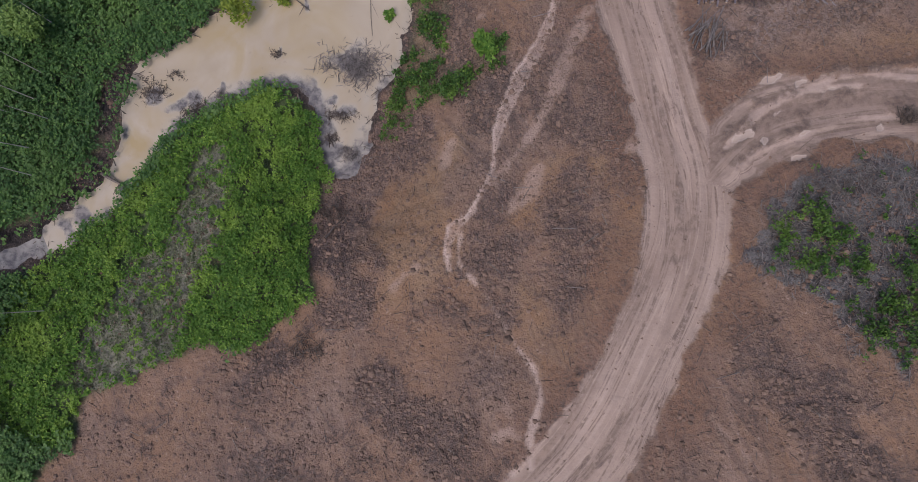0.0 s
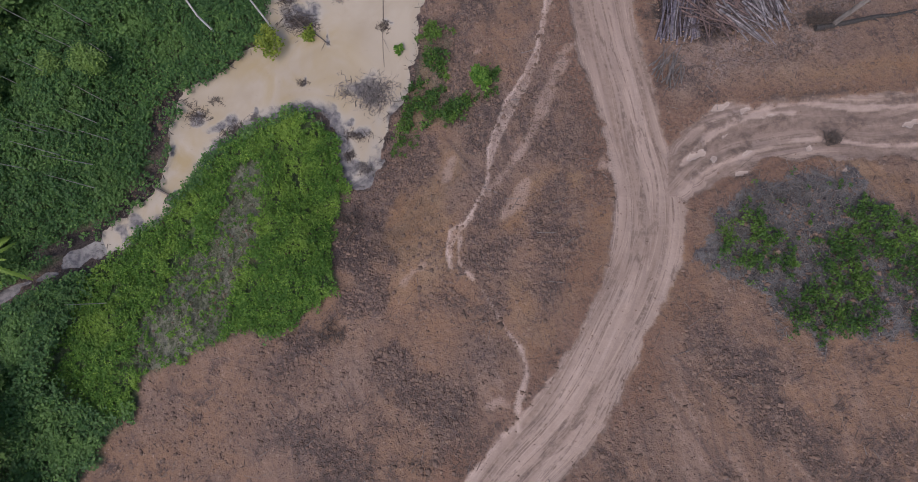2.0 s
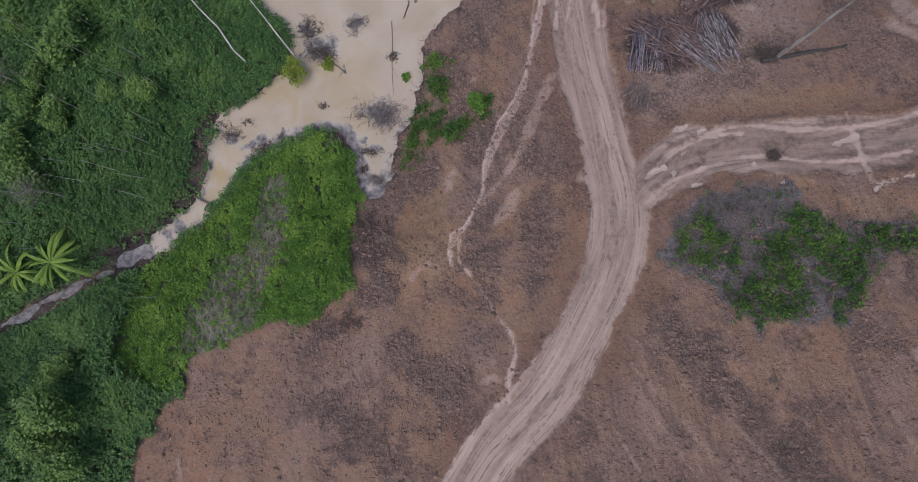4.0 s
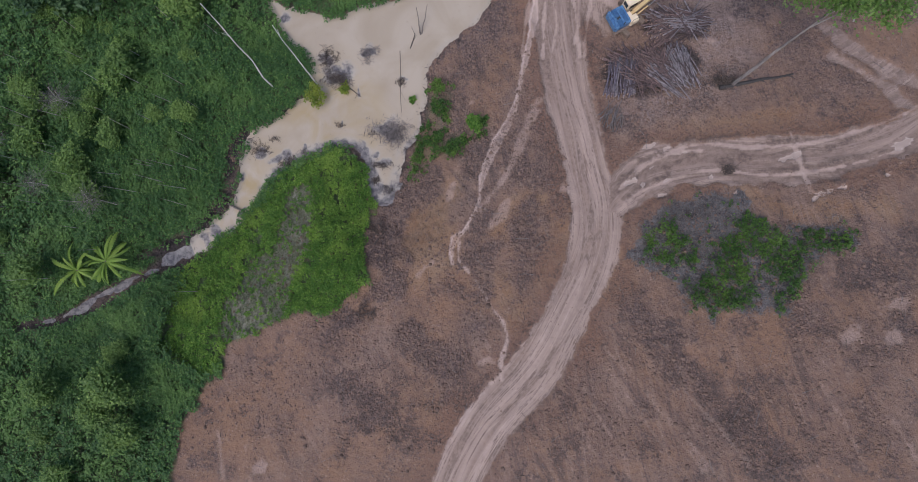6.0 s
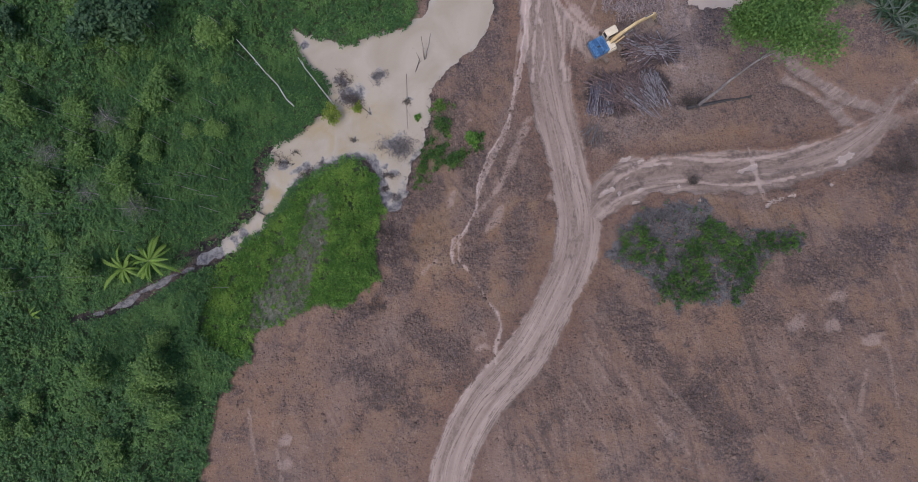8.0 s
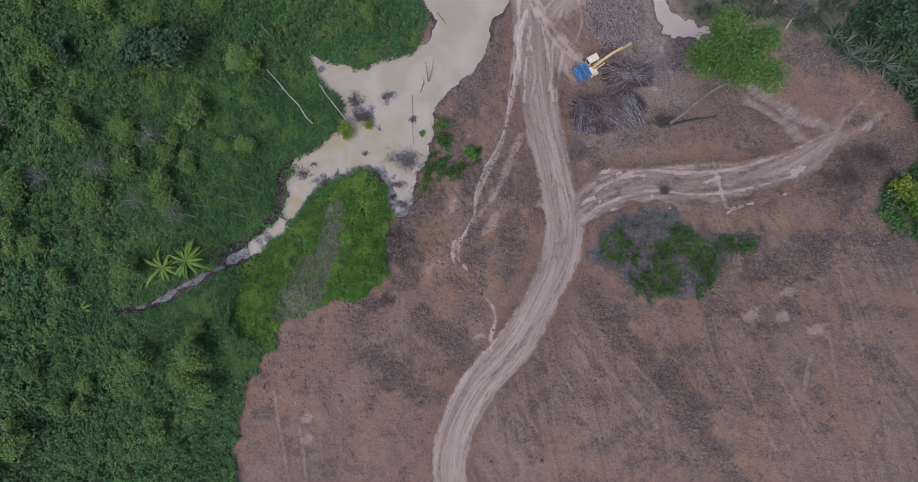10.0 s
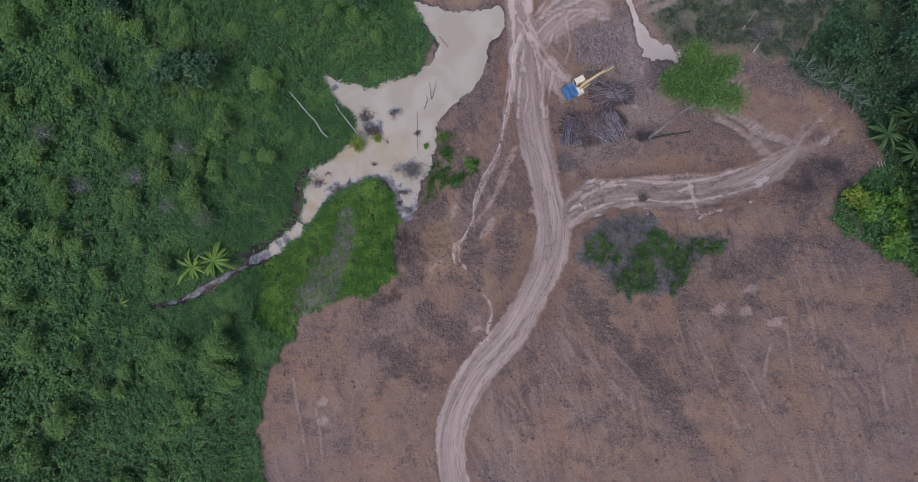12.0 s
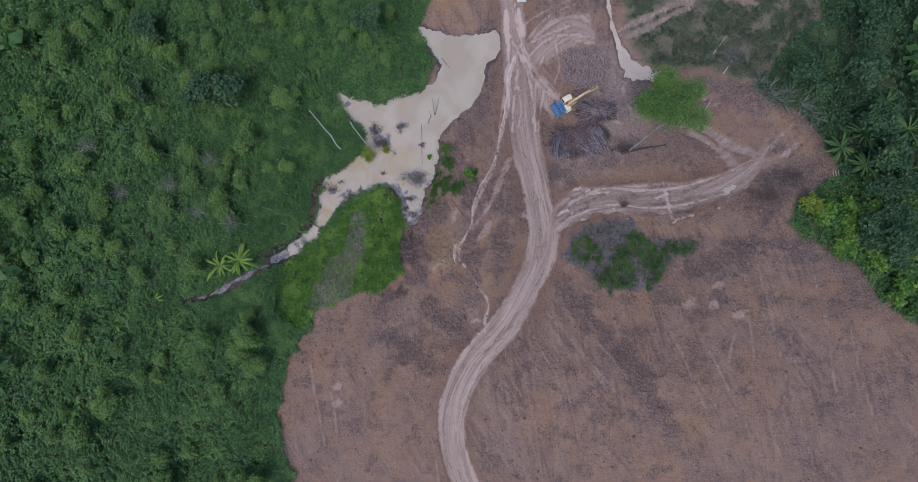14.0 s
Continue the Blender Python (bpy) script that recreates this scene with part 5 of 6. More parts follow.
small_label = "young tree with a light green feathery crown"
dark_label = "dark green tree with a dense round crown"
young = [tree("tree", on(-67.8, 17.6), 3.5, 0.08, 2.1, 1.5, 230, 9, 0.19, LEAF_TREE, small_label, 31, "young trees of the scrub"),
         tree("tree", on(-55.6, 26.6), 3.1, 0.07, 1.7, 1.2, 180, 9, 0.18, LEAF_TREE, small_label, 32, "young trees of the scrub"),
         tree("tree", on(-64.1, 11.3), 3.8, 0.09, 2.5, 1.6, 270, 9, 0.20, LEAF_TREE, small_label, 33, "young trees of the scrub")]
dark = [tree("tree", on(-45.3, 30.3), 5.4, 0.14, 3.3, 2.6, 210, 10, 0.38, LEAF_DARK, dark_label, 34, "dark trees round the clearing"),
        tree("tree", on(69.5, 31.9), 7.0, 0.13, 3.0, 2.4, 190, 10, 0.40, LEAF_DARK, dark_label, 35, "dark trees round the clearing")]


def plant(kinds, places, rng, lo=0.75, hi=1.25):
    for x, y in places:
        s = rng.uniform(lo, hi)
        copy_thing(rng.choice(kinds), pose(*on(x, y), rng.uniform(-4, 4), rng.uniform(-4, 4), rng.uniform(0, 360)) @ Matrix.Diagonal((s, s, s * rng.uniform(0.85, 1.1), 1)))


rng = random.Random(5)
plant(young, [(-74.7, 27.4), (-76.1, 11.3), (-60.1, 30.7), (-71.3, 6.1), (-48.3, 14.0), (-38.1, 21.4), (-55.6, 19.2), (-77.8, 20.2), (-31.8, 29.4), (-16.9, 40.6)], rng, 0.95, 1.3)


def wild(n, lo, hi, rng, wanted):
    """Random places where wanted(fields) holds, kept apart."""
    r = np.random.RandomState(rng.randint(0, 9999))
    x, y = scatter(n * 8, lo, hi, r)
    f = plan(x, y)
    good, out = wanted(f), []
    for a, b, g in zip(x, y, good):
        if g and len(out) < n and all((a - c) ** 2 + (b - d) ** 2 > 5.5 for c, d in out):
            out.append((float(a), float(b)))
    return out


plant(young, wild(150, (-92, -45), (-30, 58), rng, lambda f: (f["west"] > 5) & (f["water"] < -4)), rng, 0.6, 1.15)
plant(young, wild(16, (-34, 30), (-8, 58), rng, lambda f: (f["west"] > 3) & (f["water"] < -3)), rng, 0.5, 0.9)
plant(dark, wild(7, (-88, 22), (-14, 62), rng, lambda f: (f["west"] > 6) & (f["water"] < -6)), rng, 0.6, 1.0)
plant(dark, wild(42, (58, -16), (96, 62), rng, lambda f: f["east"] > 3.5), rng, 0.5, 1.05)

# thin bleached stems standing over the scrub
stem = thing("dead_sapling", pose(*on(-31.6, 12.0)), "thin bleached dead sapling standing in the scrub", "dead sapling", "dead saplings in the scrub")
part("stem", rod((0, 0, -0.3), (0.12, 0.05, 5.6), 0.05, 0.015, 6), PALE_BARK, stem)
for x, y in [(-31.8, 8.4), (-32.0, 6.3), (-34.2, 9.0), (-33.2, 11.0), (-31.2, 14.0), (-38.6, 10.0), (-35.3, 11.1), (-37.8, 15.0), (-36.7, 7.8), (-38.7, 6.1), (-52.5, 19.1), (-48.7, 16.1), (-46.4, 13.1), (-33.0, 18.4), (-51.3, 8.6), (-55.0, 10.8)] + \
        wild(64, (-66, -4), (-28, 36), rng, lambda f: (f["west"] > 4) & (f["water"] < -4)):
    s = rng.uniform(0.7, 1.3)
    copy_thing(stem, pose(*on(x, y), rng.uniform(-5, 5), rng.uniform(-5, 5), rng.uniform(0, 360)) @ Matrix.Diagonal((1, 1, s, 1)))


def bare_tree(at, seed):
    """A dead tree whose crown is a haze of grey twigs."""
    r = np.random.RandomState(seed)
    ob = thing("dead_tree", pose(*at), "dead tree with a hazy crown of grey twigs", "dead tree", "dead trees in the scrub")
    part("trunk", trunk_mesh(5.0, 0.07, 6, seed, 1.2), PALE_BARK, ob)
    d = r.normal(size=(260, 3)) + np.array([0, 0, 0.3])
    d /= np.linalg.norm(d, axis=1)[:, None]
    d[:, 2] = abs(d[:, 2])
    a = d * r.uniform(0.3, 1.3, 260)[:, None] + np.array([0, 0, 4.2])
    v, f = stick_prisms(a, a + (0.5 * d + r.normal(0, 0.8, (260, 3))) * 0.6, np.full(260, 0.009))
    twigs_part = new("twig_crown", quick_mesh("twig_crown", v, f, TWIG_GREY))
    twigs_part.parent = ob
    tagged(twigs_part, "fine grey bare twigs")
    return ob


bare = bare_tree(on(-46.5, 8.5), 43)
for x, y in [(-52.0, 13.5), (-60.5, 12.0), (-40.5, 6.5), (-66.5, 20.5), (-44.5, 18.0)]:
    copy_thing(bare, pose(*on(x, y), 0, 0, rng.uniform(0, 360)) @ Matrix.Diagonal((1.2, 1.2, rng.uniform(0.8, 1.05), 1)))


def frond_mesh(long, wide, droop, seed):
    """An arched frond: a folded blade with a torn edge, as arrays."""
    r = np.random.RandomState(seed)
    n = 26
    t = np.linspace(0, 1, n)
    x, z = long * (t - 0.12 * t ** 2), long * (0.55 * t - droop * t ** 2)
    w = wide * np.sin(np.pi * np.clip(t * 0.93 + 0.04, 0, 1)) ** 0.7 * np.where(np.arange(n) % 2, 1.0, 0.62) * r.uniform(0.85, 1.1, n)
    mid = np.stack([x, 0 * x, z], 1)
    fall = np.stack([0.25 * w, 0 * w, -0.35 * w], 1)
    left, right = mid + np.stack([0 * w, w, 0 * w], 1) + fall, mid + np.stack([0 * w, -w, 0 * w], 1) + fall
    k = np.arange(n - 1)
    faces = np.concatenate([np.stack([k, k + 1, k + 1 + n, k + n], 1), np.stack([k, k + 2 * n, k + 1 + 2 * n, k + 1], 1)])
    return np.concatenate([mid, left, right]), faces


def palm(at, count, long, wide, droop, material, label, seed, category="palm", stem_tall=0.7):
    r = random.Random(seed)
    ob = thing("palm", pose(*at), label, category, "palms and broad-leaved plants")
    part("stem", rod((0, 0, -0.3), (0, 0, stem_tall), 0.16, 0.1, 8), BARK, ob)
    blades = [quick_mesh("frond", *frond_mesh(long * s, wide, droop * d, seed + k), material, True) for k, (s, d) in enumerate(((1, 1), (0.85, 0.8), (0.7, 0.5)))]
    for i in range(count):
        fr = new("frond", blades[i % 3])
        fr.parent = ob
        fr.matrix_basis = pose(0, 0, stem_tall - 0.05, r.uniform(-28, 28), r.uniform(-26, 34), 360 * i * 0.382 + r.uniform(-30, 30)) @ Matrix.Scale(r.uniform(0.6, 1.15), 4)
    return ob


palm(on(-40.0, -0.2), 22, 4.3, 0.27, 0.75, FROND, "young palm with broad arching yellow-green fronds", 51, stem_tall=1.9)
palm(on(-43.4, -1.2), 18, 3.7, 0.28, 0.8, FROND, "young palm with broad arching yellow-green fronds", 55, stem_tall=1.5)
palm(on(-55.0, -7.0), 10, 2.6, 0.2, 0.7, FROND, "small palm with a few pale green fronds", 52, stem_tall=1.2)
palm(on(-61.0, -11.2), 11, 2.6, 0.24, 0.7, FROND, "small palm with pale green fronds among scrub", 53, stem_tall=1.6)
palm(on(-54.0, 1.5), 9, 1.8, 0.2, 0.7, FROND, "small palm with pale green fronds among scrub", 54, stem_tall=1.4)
for k, (x, y, s) in enumerate([(66.4, 18.9, 1.0), (70.9, 21.5, 1.25), (74.0, 16.7, 1.1), (76.8, 14.6, 1.2), (70.0, 15.6, 0.9), (78.5, 22.0, 1.1), (75.3, 27.0, 1.0)]):
    palm(on(x, y), 26, 4.2 * s, 0.27, 0.72, FROND_DARK, "dark green broad-fronded palm at the clearing's edge", 60 + k, stem_tall=2.4)
for k, (x, y) in enumerate([(57.4, 28.8), (60.2, 29.6), (64.4, 24.6), (55.2, 31.6), (58.8, 27.9), (62.2, 27.6), (56.6, 30.6), (63.6, 26.0)]):
    palm(on(x, y), 26, 3.2 if k != 2 else 2.2, 0.15, 0.62, FROND_GREY, "clump of grey-green sword-shaped leaves", 70 + k, "pandan", 0.5)


def bush(at, radius, material, label, seed, n=120, leaf=0.2):
    v, f = crown_arrays(radius, radius * 0.8, n, 9, leaf, seed, radius * 0.5)
    ob = new("bush", quick_mesh("bush", v, f, material, True))
    ob.matrix_world = pose(*at)
    return tagged(ob, label, "bush", "separate bushes")


bush(on(-16.9, 19.9, 0.4), 1.6, LEAF_YELLOW, "yellowish bush leaning over the muddy pond", 81, 90, 0.17)
bush(on(-13.6, 20.6, 0.3), 1.0, LEAF_YELLOW, "small yellowish bush on the drowned brushwood", 82, 38, 0.15)
bush(on(59.6, 8.8, 1.0), 2.1, LEAF_YELLOW, "yellow-green bush at the wood's edge", 83, 150, 0.3)
bush(on(2.5, 15.7), 1.3, LEAF_LOW, "round bright green bush on bare soil", 84)
bush(on(62.1, 7.1), 2.4, LEAF_LOW, "bright green leafy bush at the wood's edge", 85, 170, 0.34)
bush(on(66.3, 4.6), 2.8, LEAF_LOW, "bright green leafy bush at the wood's edge", 86, 190, 0.36)
bush(on(64.0, 1.6), 2.2, LEAF_LOW, "bright green leafy bush at the wood's edge", 87, 150, 0.34)
bush(on(69.5, 1.0), 2.6, LEAF_TREE, "green leafy bush at the wood's edge", 88, 170, 0.36)
bush(on(70.5, 7.6), 2.8, LEAF_LOW, "bright green leafy bush at the wood's edge", 89, 180, 0.36)
kinds = ((LEAF_LOW, "bright green leafy bush at the wood's edge"), (LEAF_SCRUB, "green leafy bush at the wood's edge"), (LEAF_SHRUB, "dark green leafy bush at the wood's edge"), (LEAF_TREE, "pale green leafy bush at the wood's edge"))
for k, (x, y) in enumerate(wild(34, (57, -18), (92, 13), rng, lambda f: f["east"] > 1.0)):
    bush(on(x, y, 0.8), rng.uniform(1.2, 2.4), *kinds[k % 4], 200 + k, 90, rng.uniform(0.26, 0.42))
bush((-5.3, 19.3, -0.05), 0.55, LEAF_LOW, "small green plant standing in the pond", 90, 30, 0.16)


# ---- logs, brushwood and fallen trunks ----
def log_mesh(long, r, bark, seed):
    rg = random.Random(seed)
    bm = bmesh.new()
    rings = []
    for i in range(4):
        t = i / 3
        c = Vector(((t - 0.5) * long, rg.uniform(-0.06, 0.06) if 0 < i < 3 else 0, rg.uniform(-0.03, 0.03)))
        rings.append([bm.verts.new(c + Vector((0, math.cos(a) * r * (1.1 - 0.35 * t), math.sin(a) * r * (1.1 - 0.35 * t)))) for a in (k * math.tau / 6 for k in range(6))])
    for a, b in zip(rings[:-1], rings[1:]):
        for k in range(6):
            bm.faces.new((a[k], a[(k + 1) % 6], b[(k + 1) % 6], b[k])).smooth = True
    for ring in (rings[0][::-1], rings[-1]):
        bm.faces.new(ring).material_index = 1
    bmesh.ops.recalc_face_normals(bm, faces=bm.faces)
    me = bpy.data.meshes.new("log")
    bm.to_mesh(me)
    bm.free()
    me.materials.append(bark)
    me.materials.append(CUT_WOOD)
    return me


LOGS = {bark: [log_mesh(4.0, 0.072, bark, 1), log_mesh(4.5, 0.062, bark, 2), log_mesh(3.5, 0.082, bark, 3), log_mesh(4.2, 0.055, bark, 4)] for bark in (LOG_GREY, LOG_BROWN, LOG_DARK)}
BOLTS = [log_mesh(0.8, 0.085, LOG_BROWN, 5), log_mesh(0.95, 0.075, LOG_BROWN, 6), log_mesh(0.6, 0.095, LOG_GREY, 7), log_mesh(0.75, 0.08, LOG_BROWN, 8)]


def log_pile(at, heaps, label, seed):
    """heaps: count, middle, spread, angle, its scatter, layers, logs."""
    rg = random.Random(seed)
    ob = thing("log_pile", pose(*at), label, "log pile", "log piles")
    for count, (mx, my), (sx, sy), angle, loose, layers, kinds in heaps:
        for i in range(count):
            x, y = mx + rg.uniform(-sx, sx), my + rg.uniform(-sy, sy)
            layer = i * layers // count
            lo = new("log", rg.choice(kinds))
            lo.parent = ob
            lo.matrix_basis = pose(x - at[0], y - at[1], level(x, y) - at[2] + 0.1 + 0.19 * layer, rg.uniform(0, 360), rg.uniform(-3, 3), angle + rg.gauss(0, loose))
    return ob


G, B, D = LOGS[LOG_GREY], LOGS[LOG_BROWN], LOGS[LOG_DARK]
PILES = [log_pile(on(22.0, 21.0), [(66, (18.9, 20.4), (1.6, 0.35), 82, 7, 4, D + D + G[:2]), (82, (21.8, 21.2), (1.9, 1.7), -38, 24, 5, B), (36, (20.6, 22.6), (2.4, 0.7), -14, 22, 4, B),
                          (50, (25.7, 21.6), (1.1, 0.9), -66, 9, 4, G), (28, (24.0, 20.0), (1.4, 0.8), -42, 9, 4, G), (34, (23.6, 23.4), (1.4, 1.2), 48, 18, 5, B)], "large heap of grey and brown thin felled logs", 3),
         log_pile(on(25.6, 27.0), [(120, (25.8, 27.0), (2.0, 1.0), -10, 28, 5, G + B), (40, (24.2, 26.0), (1.2, 1.0), 40, 25, 4, B)], "jumbled heap of thin felled logs beside the excavator", 4),
         log_pile(on(23.8, 35.6), [(240, (23.8, 35.8), (3.8, 2.7), 80, 45, 2, BOLTS), (56, (24.6, 33.4), (2.8, 1.6), 70, 40, 2, BOLTS)], "wide low pile of short reddish-brown cut logs", 5)]


def log_rest(pile, heaps, seed, bark):
    """The thinner logs that fill a pile, too many to tell apart."""
    r = np.random.RandomState(seed)
    base = pile.matrix_world.translation
    a, b = [], []
    for count, (mx, my), (sx, sy), angle, loose, long, rise in heaps:
        for i in range(count):
            x, y, t = mx + r.uniform(-sx, sx), my + r.uniform(-sy, sy), radians(angle + r.normal(0, loose))
            mid = np.array([x - base[0], y - base[1], level(x, y) - base[2] + 0.08 + rise * r.rand()])
            half = np.array([math.cos(t), math.sin(t), r.normal(0, 0.04)]) * long * r.uniform(0.35, 0.55)
            a.append(mid - half)
            b.append(mid + half)
    v, f = stick_prisms(np.array(a), np.array(b), r.uniform(0.045, 0.085, len(a)))
    ob = new("thin_log", quick_mesh("thin_log", v, f, bark))
    ob.parent = pile
    return tagged(ob, "mass of thinner logs filling the pile", kind="stuff")


log_rest(PILES[0], [(110, (21.6, 21.2), (2.6, 2.0), -35, 35, 3.2, 0.7), (60, (25.2, 21.4), (1.5, 1.3), -60, 16, 3.2, 0.6), (50, (18.9, 20.4), (1.5, 0.6), 82, 12, 3.4, 0.6)], 11, LOG_REST)
log_rest(PILES[1], [(150, (25.6, 26.8), (2.4, 1.3), -5, 40, 2.8, 0.8)], 12, LOG_REST)
log_rest(PILES[2], [(950, (23.9, 35.8), (4.0, 3.2), 80, 32, 0.8, 0.4), (200, (24.6, 32.8), (3.0, 1.4), 70, 40, 0.8, 0.35)], 13, BOLT_REST)


def brushwood(at, radius, count, material, label, seed, long=1.0, rise=0.45, angle=None, thick=0.02):
    r = np.random.RandomState(seed)
    core = r.normal(0, 0.5 * radius, (5, 2)) * np.array([1.0, 0.6])
    pick = core[r.randint(0, 5, count)] + r.normal(0, 0.28 * radius, (count, 2))
    x, y = pick[:, 0], pick[:, 1]
    d = np.minimum(np.hypot(x, y), radius)
    turn = r.uniform(0, math.tau, count) if angle is None else radians(angle) + r.normal(0, 0.3, count)
    half = np.stack([np.cos(turn), np.sin(turn), r.normal(0, 0.3 if angle is None else 0.06, count)], 1) * (long * r.uniform(0.4, 1.1, count) / 2)[:, None]
    mid = np.stack([x, y, rise * (1 - d / radius * 0.8) * r.rand(count) + 0.03], 1)
    v, f = stick_prisms(mid - half, mid + half, thick * r.uniform(0.6, 1.9, count))
    ob = new("brushwood", quick_mesh("brushwood", v, f, material))
    ob.matrix_world = pose(*at)
    return tagged(ob, label, "brushwood", "heaps of brushwood", "stuff")


wet_dark = "dark dead brushwood standing out of the muddy pond"
for k, (x, y, r, n, s) in enumerate([(-8.0, 15.4, 2.0, 330, 1.2), (-9.1, 11.2, 0.8, 70, 0.8), (-20.9, 11.9, 1.0, 90, 0.9), (-23.6, 13.2, 1.1, 90, 0.7), (-18.4, 13.0, 0.6, 40, 0.6), (-14.1, 16.3, 0.5, 22, 0.7), (-22.2, 14.6, 0.5, 26, 0.6),
                                     (-14.2, 22.2, 1.5, 190, 1.0), (-10.5, 25.1, 1.2, 90, 0.9), (-15.6, 24.4, 1.3, 110, 1.0), (-6.8, 21.6, 0.6, 50, 0.6), (-24.6, 17.0, 0.7, 40, 0.7), (-8.4, 8.2, 0.9, 60, 1.2), (-9.9, 9.4, 0.6, 40, 0.9)]):
    brushwood((x, y, -0.05), r * 1.15, int(n * 2.2), TWIG if k % 4 else TWIG_GREY, wet_dark, 100 + k, s * 0.7, 0.32, None, 0.017)
slash = "grey heap of slash and thin poles on bare soil"
brushwood(on(18.0, 15.0), 2.1, 42, TWIG_GREY, slash, 120, 2.0, 0.3, 66, 0.05)
brushwood(on(29.3, 9.2), 0.8, 110, TWIG, "dark clump of dead brush lying on the muddy track", 121, 0.9, 0.5)
brushwood(on(24.8, 5.0), 2.6, 240, TWIG, slash, 122, 0.9, 0.4, None, 0.014)
brushwood(on(28.6, 4.6), 2.2, 170, TWIG_GREY, slash, 123, 0.9, 0.4, None, 0.014)
brushwood(on(21.2, 1.6), 1.6, 120, TWIG_GREY, slash, 124, 0.9, 0.3, None, 0.014)
brushwood(on(55.5, 10.5), 3.0, 260, TWIG, "burnt dark brush at the clearing's edge", 125, 1.3, 0.5)
brushwood(on(58.5, 13.5), 2.6, 220, TWIG, "burnt dark brush at the clearing's edge", 126, 1.3, 0.5)
brushwood(on(-9.9, -6.3), 1.5, 110, TWIG, slash, 127, 1.4, 0.3)
brushwood(on(51.0, 36.5), 3.0, 200, TWIG_GREY, slash, 128, 2.4, 0.6)
brushwood(on(30.4, 19.6), 1.1, 160, TWIG, "dark torn roots and brush by the felled trunks", 130, 1.2, 0.7)
brushwood(on(-8.9, 3.4), 2.0, 170, TWIG, slash, 129, 0.9, 0.25)


def fallen(name, a, b, r, material, label, seed, limbs=3, sink=0.0):
    """A crooked fallen trunk with branch stubs."""
    rg = random.Random(seed)
    a, b = Vector(a), Vector(b)
    bm = bmesh.new()
    pts = [a.lerp(b, i / 5) + Vector((rg.uniform(-1, 1), rg.uniform(-1, 1), 0)) * ((b - a).length * 0.012 if 0 < i < 5 else 0) for i in range(6)]
    for i in range(5):
        add_rod(bm, pts[i] - a, pts[i + 1] - a, r * (1 - 0.12 * i), r * (1 - 0.12 * (i + 1)), 8)
    for i in range(limbs):
        p = a.lerp(b, rg.uniform(0.45, 0.95)) - a
        d = (b - a).normalized() * 0.7 + Vector((rg.uniform(-1, 1), rg.uniform(-1, 1), rg.uniform(0, 0.5)))
        add_rod(bm, p, p + d * rg.uniform(0.4, 1.1), r * 0.4, r * 0.12, 5)
    me = bpy.data.meshes.new(name)
    bm.to_mesh(me)
    bm.free()
    me.materials.append(material)
    ob = new(name, me)
    ob.matrix_world = Matrix.Translation(a)
    return tagged(ob, label, "dead tree" if name == "dead_tree" else "fallen trunk", "fallen trunks" if name == "fallen_trunk" else "tall dead trees")


def ground_log(x0, y0, x1, y1, r, material, label, seed, limbs=3):
    return fallen("fallen_trunk", on(x0, y0, r * 0.6), on(x1, y1, r * 0.4), r, material, label, seed, limbs)


ground_log(29.6, 18.9, 37.8, 20.3, 0.26, CHAR, "charred fallen trunk lying on bare soil", 1, 5)
fallen("dead_tree", (-21.85, 20.6, level(-21.85, 20.6) - 0.2), (-24.1, 24.2, 14.4), 0.095, WHITE_BARK, "tall bleached dead trunk leaning out of the scrub", 2, 3)
fallen("dead_tree", (-16.9, 21.3, level(-16.9, 21.3) - 0.2), (-17.9, 22.9, 12.6), 0.09, WHITE_BARK, "tall bleached dead trunk standing by the pond's bank", 3, 2)
fallen("fallen_trunk", (-27.6, 6.7, 0.3), (-25.0, 5.2, 0.25), 0.14, BARK, "dark log lying across the pond's narrow end", 4, 1)
fallen("fallen_trunk", (-21.9, 9.7, 0.15), (-25.0, 5.9, 0.15), 0.09, BARK, "long thin pole floating along the bank", 5, 0)
fallen("fallen_trunk", (-12.4, 13.0, 0.2), (-10.7, 7.2, 0.2), 0.08, BARK, "long thin pole floating along the bank", 6, 2)
fallen("fallen_trunk", (-6.8, 25.5, 0.04), (-6.6, 17.8, 0.04), 0.05, BARK, "long thin pole floating on the pond", 7, 1)
fallen("fallen_trunk", (-4.2, 27.2, -0.3), (-4.6, 30.0, 1.9), 0.08, BARK, "thin dead stake leaning out of the pond", 8, 1)
fallen("fallen_trunk", (-4.2, 27.2, -0.3), (-3.3, 30.4, 1.9), 0.07, BARK, "thin dead stake leaning out of the pond", 9, 0)
fallen("fallen_trunk", (-5.6, 25.6, -0.1), (-4.9, 27.6, 0.15), 0.09, CHAR, "short dark log half sunk in the pond", 10, 2)
fallen("fallen_trunk", (-2.9, 38.6, 0.05), (-1.4, 36.6, 0.1), 0.08, BARK, "thin branch floating on the pond", 11, 2)
fallen("fallen_trunk", (-15.0, 22.4, 0.2), (-11.6, 19.8, 0.1), 0.08, TWIG, "dead branch stretching into the pond", 12, 4)
ground_log(49.0, 33.6, 52.6, 38.6, 0.12, PALE_BARK, "bleached pole leaning at the wood's edge", 13, 1)
ground_log(47.5, 37.5, 50.2, 41.0, 0.10, PALE_BARK, "bleached pole lying among weeds", 14, 1)
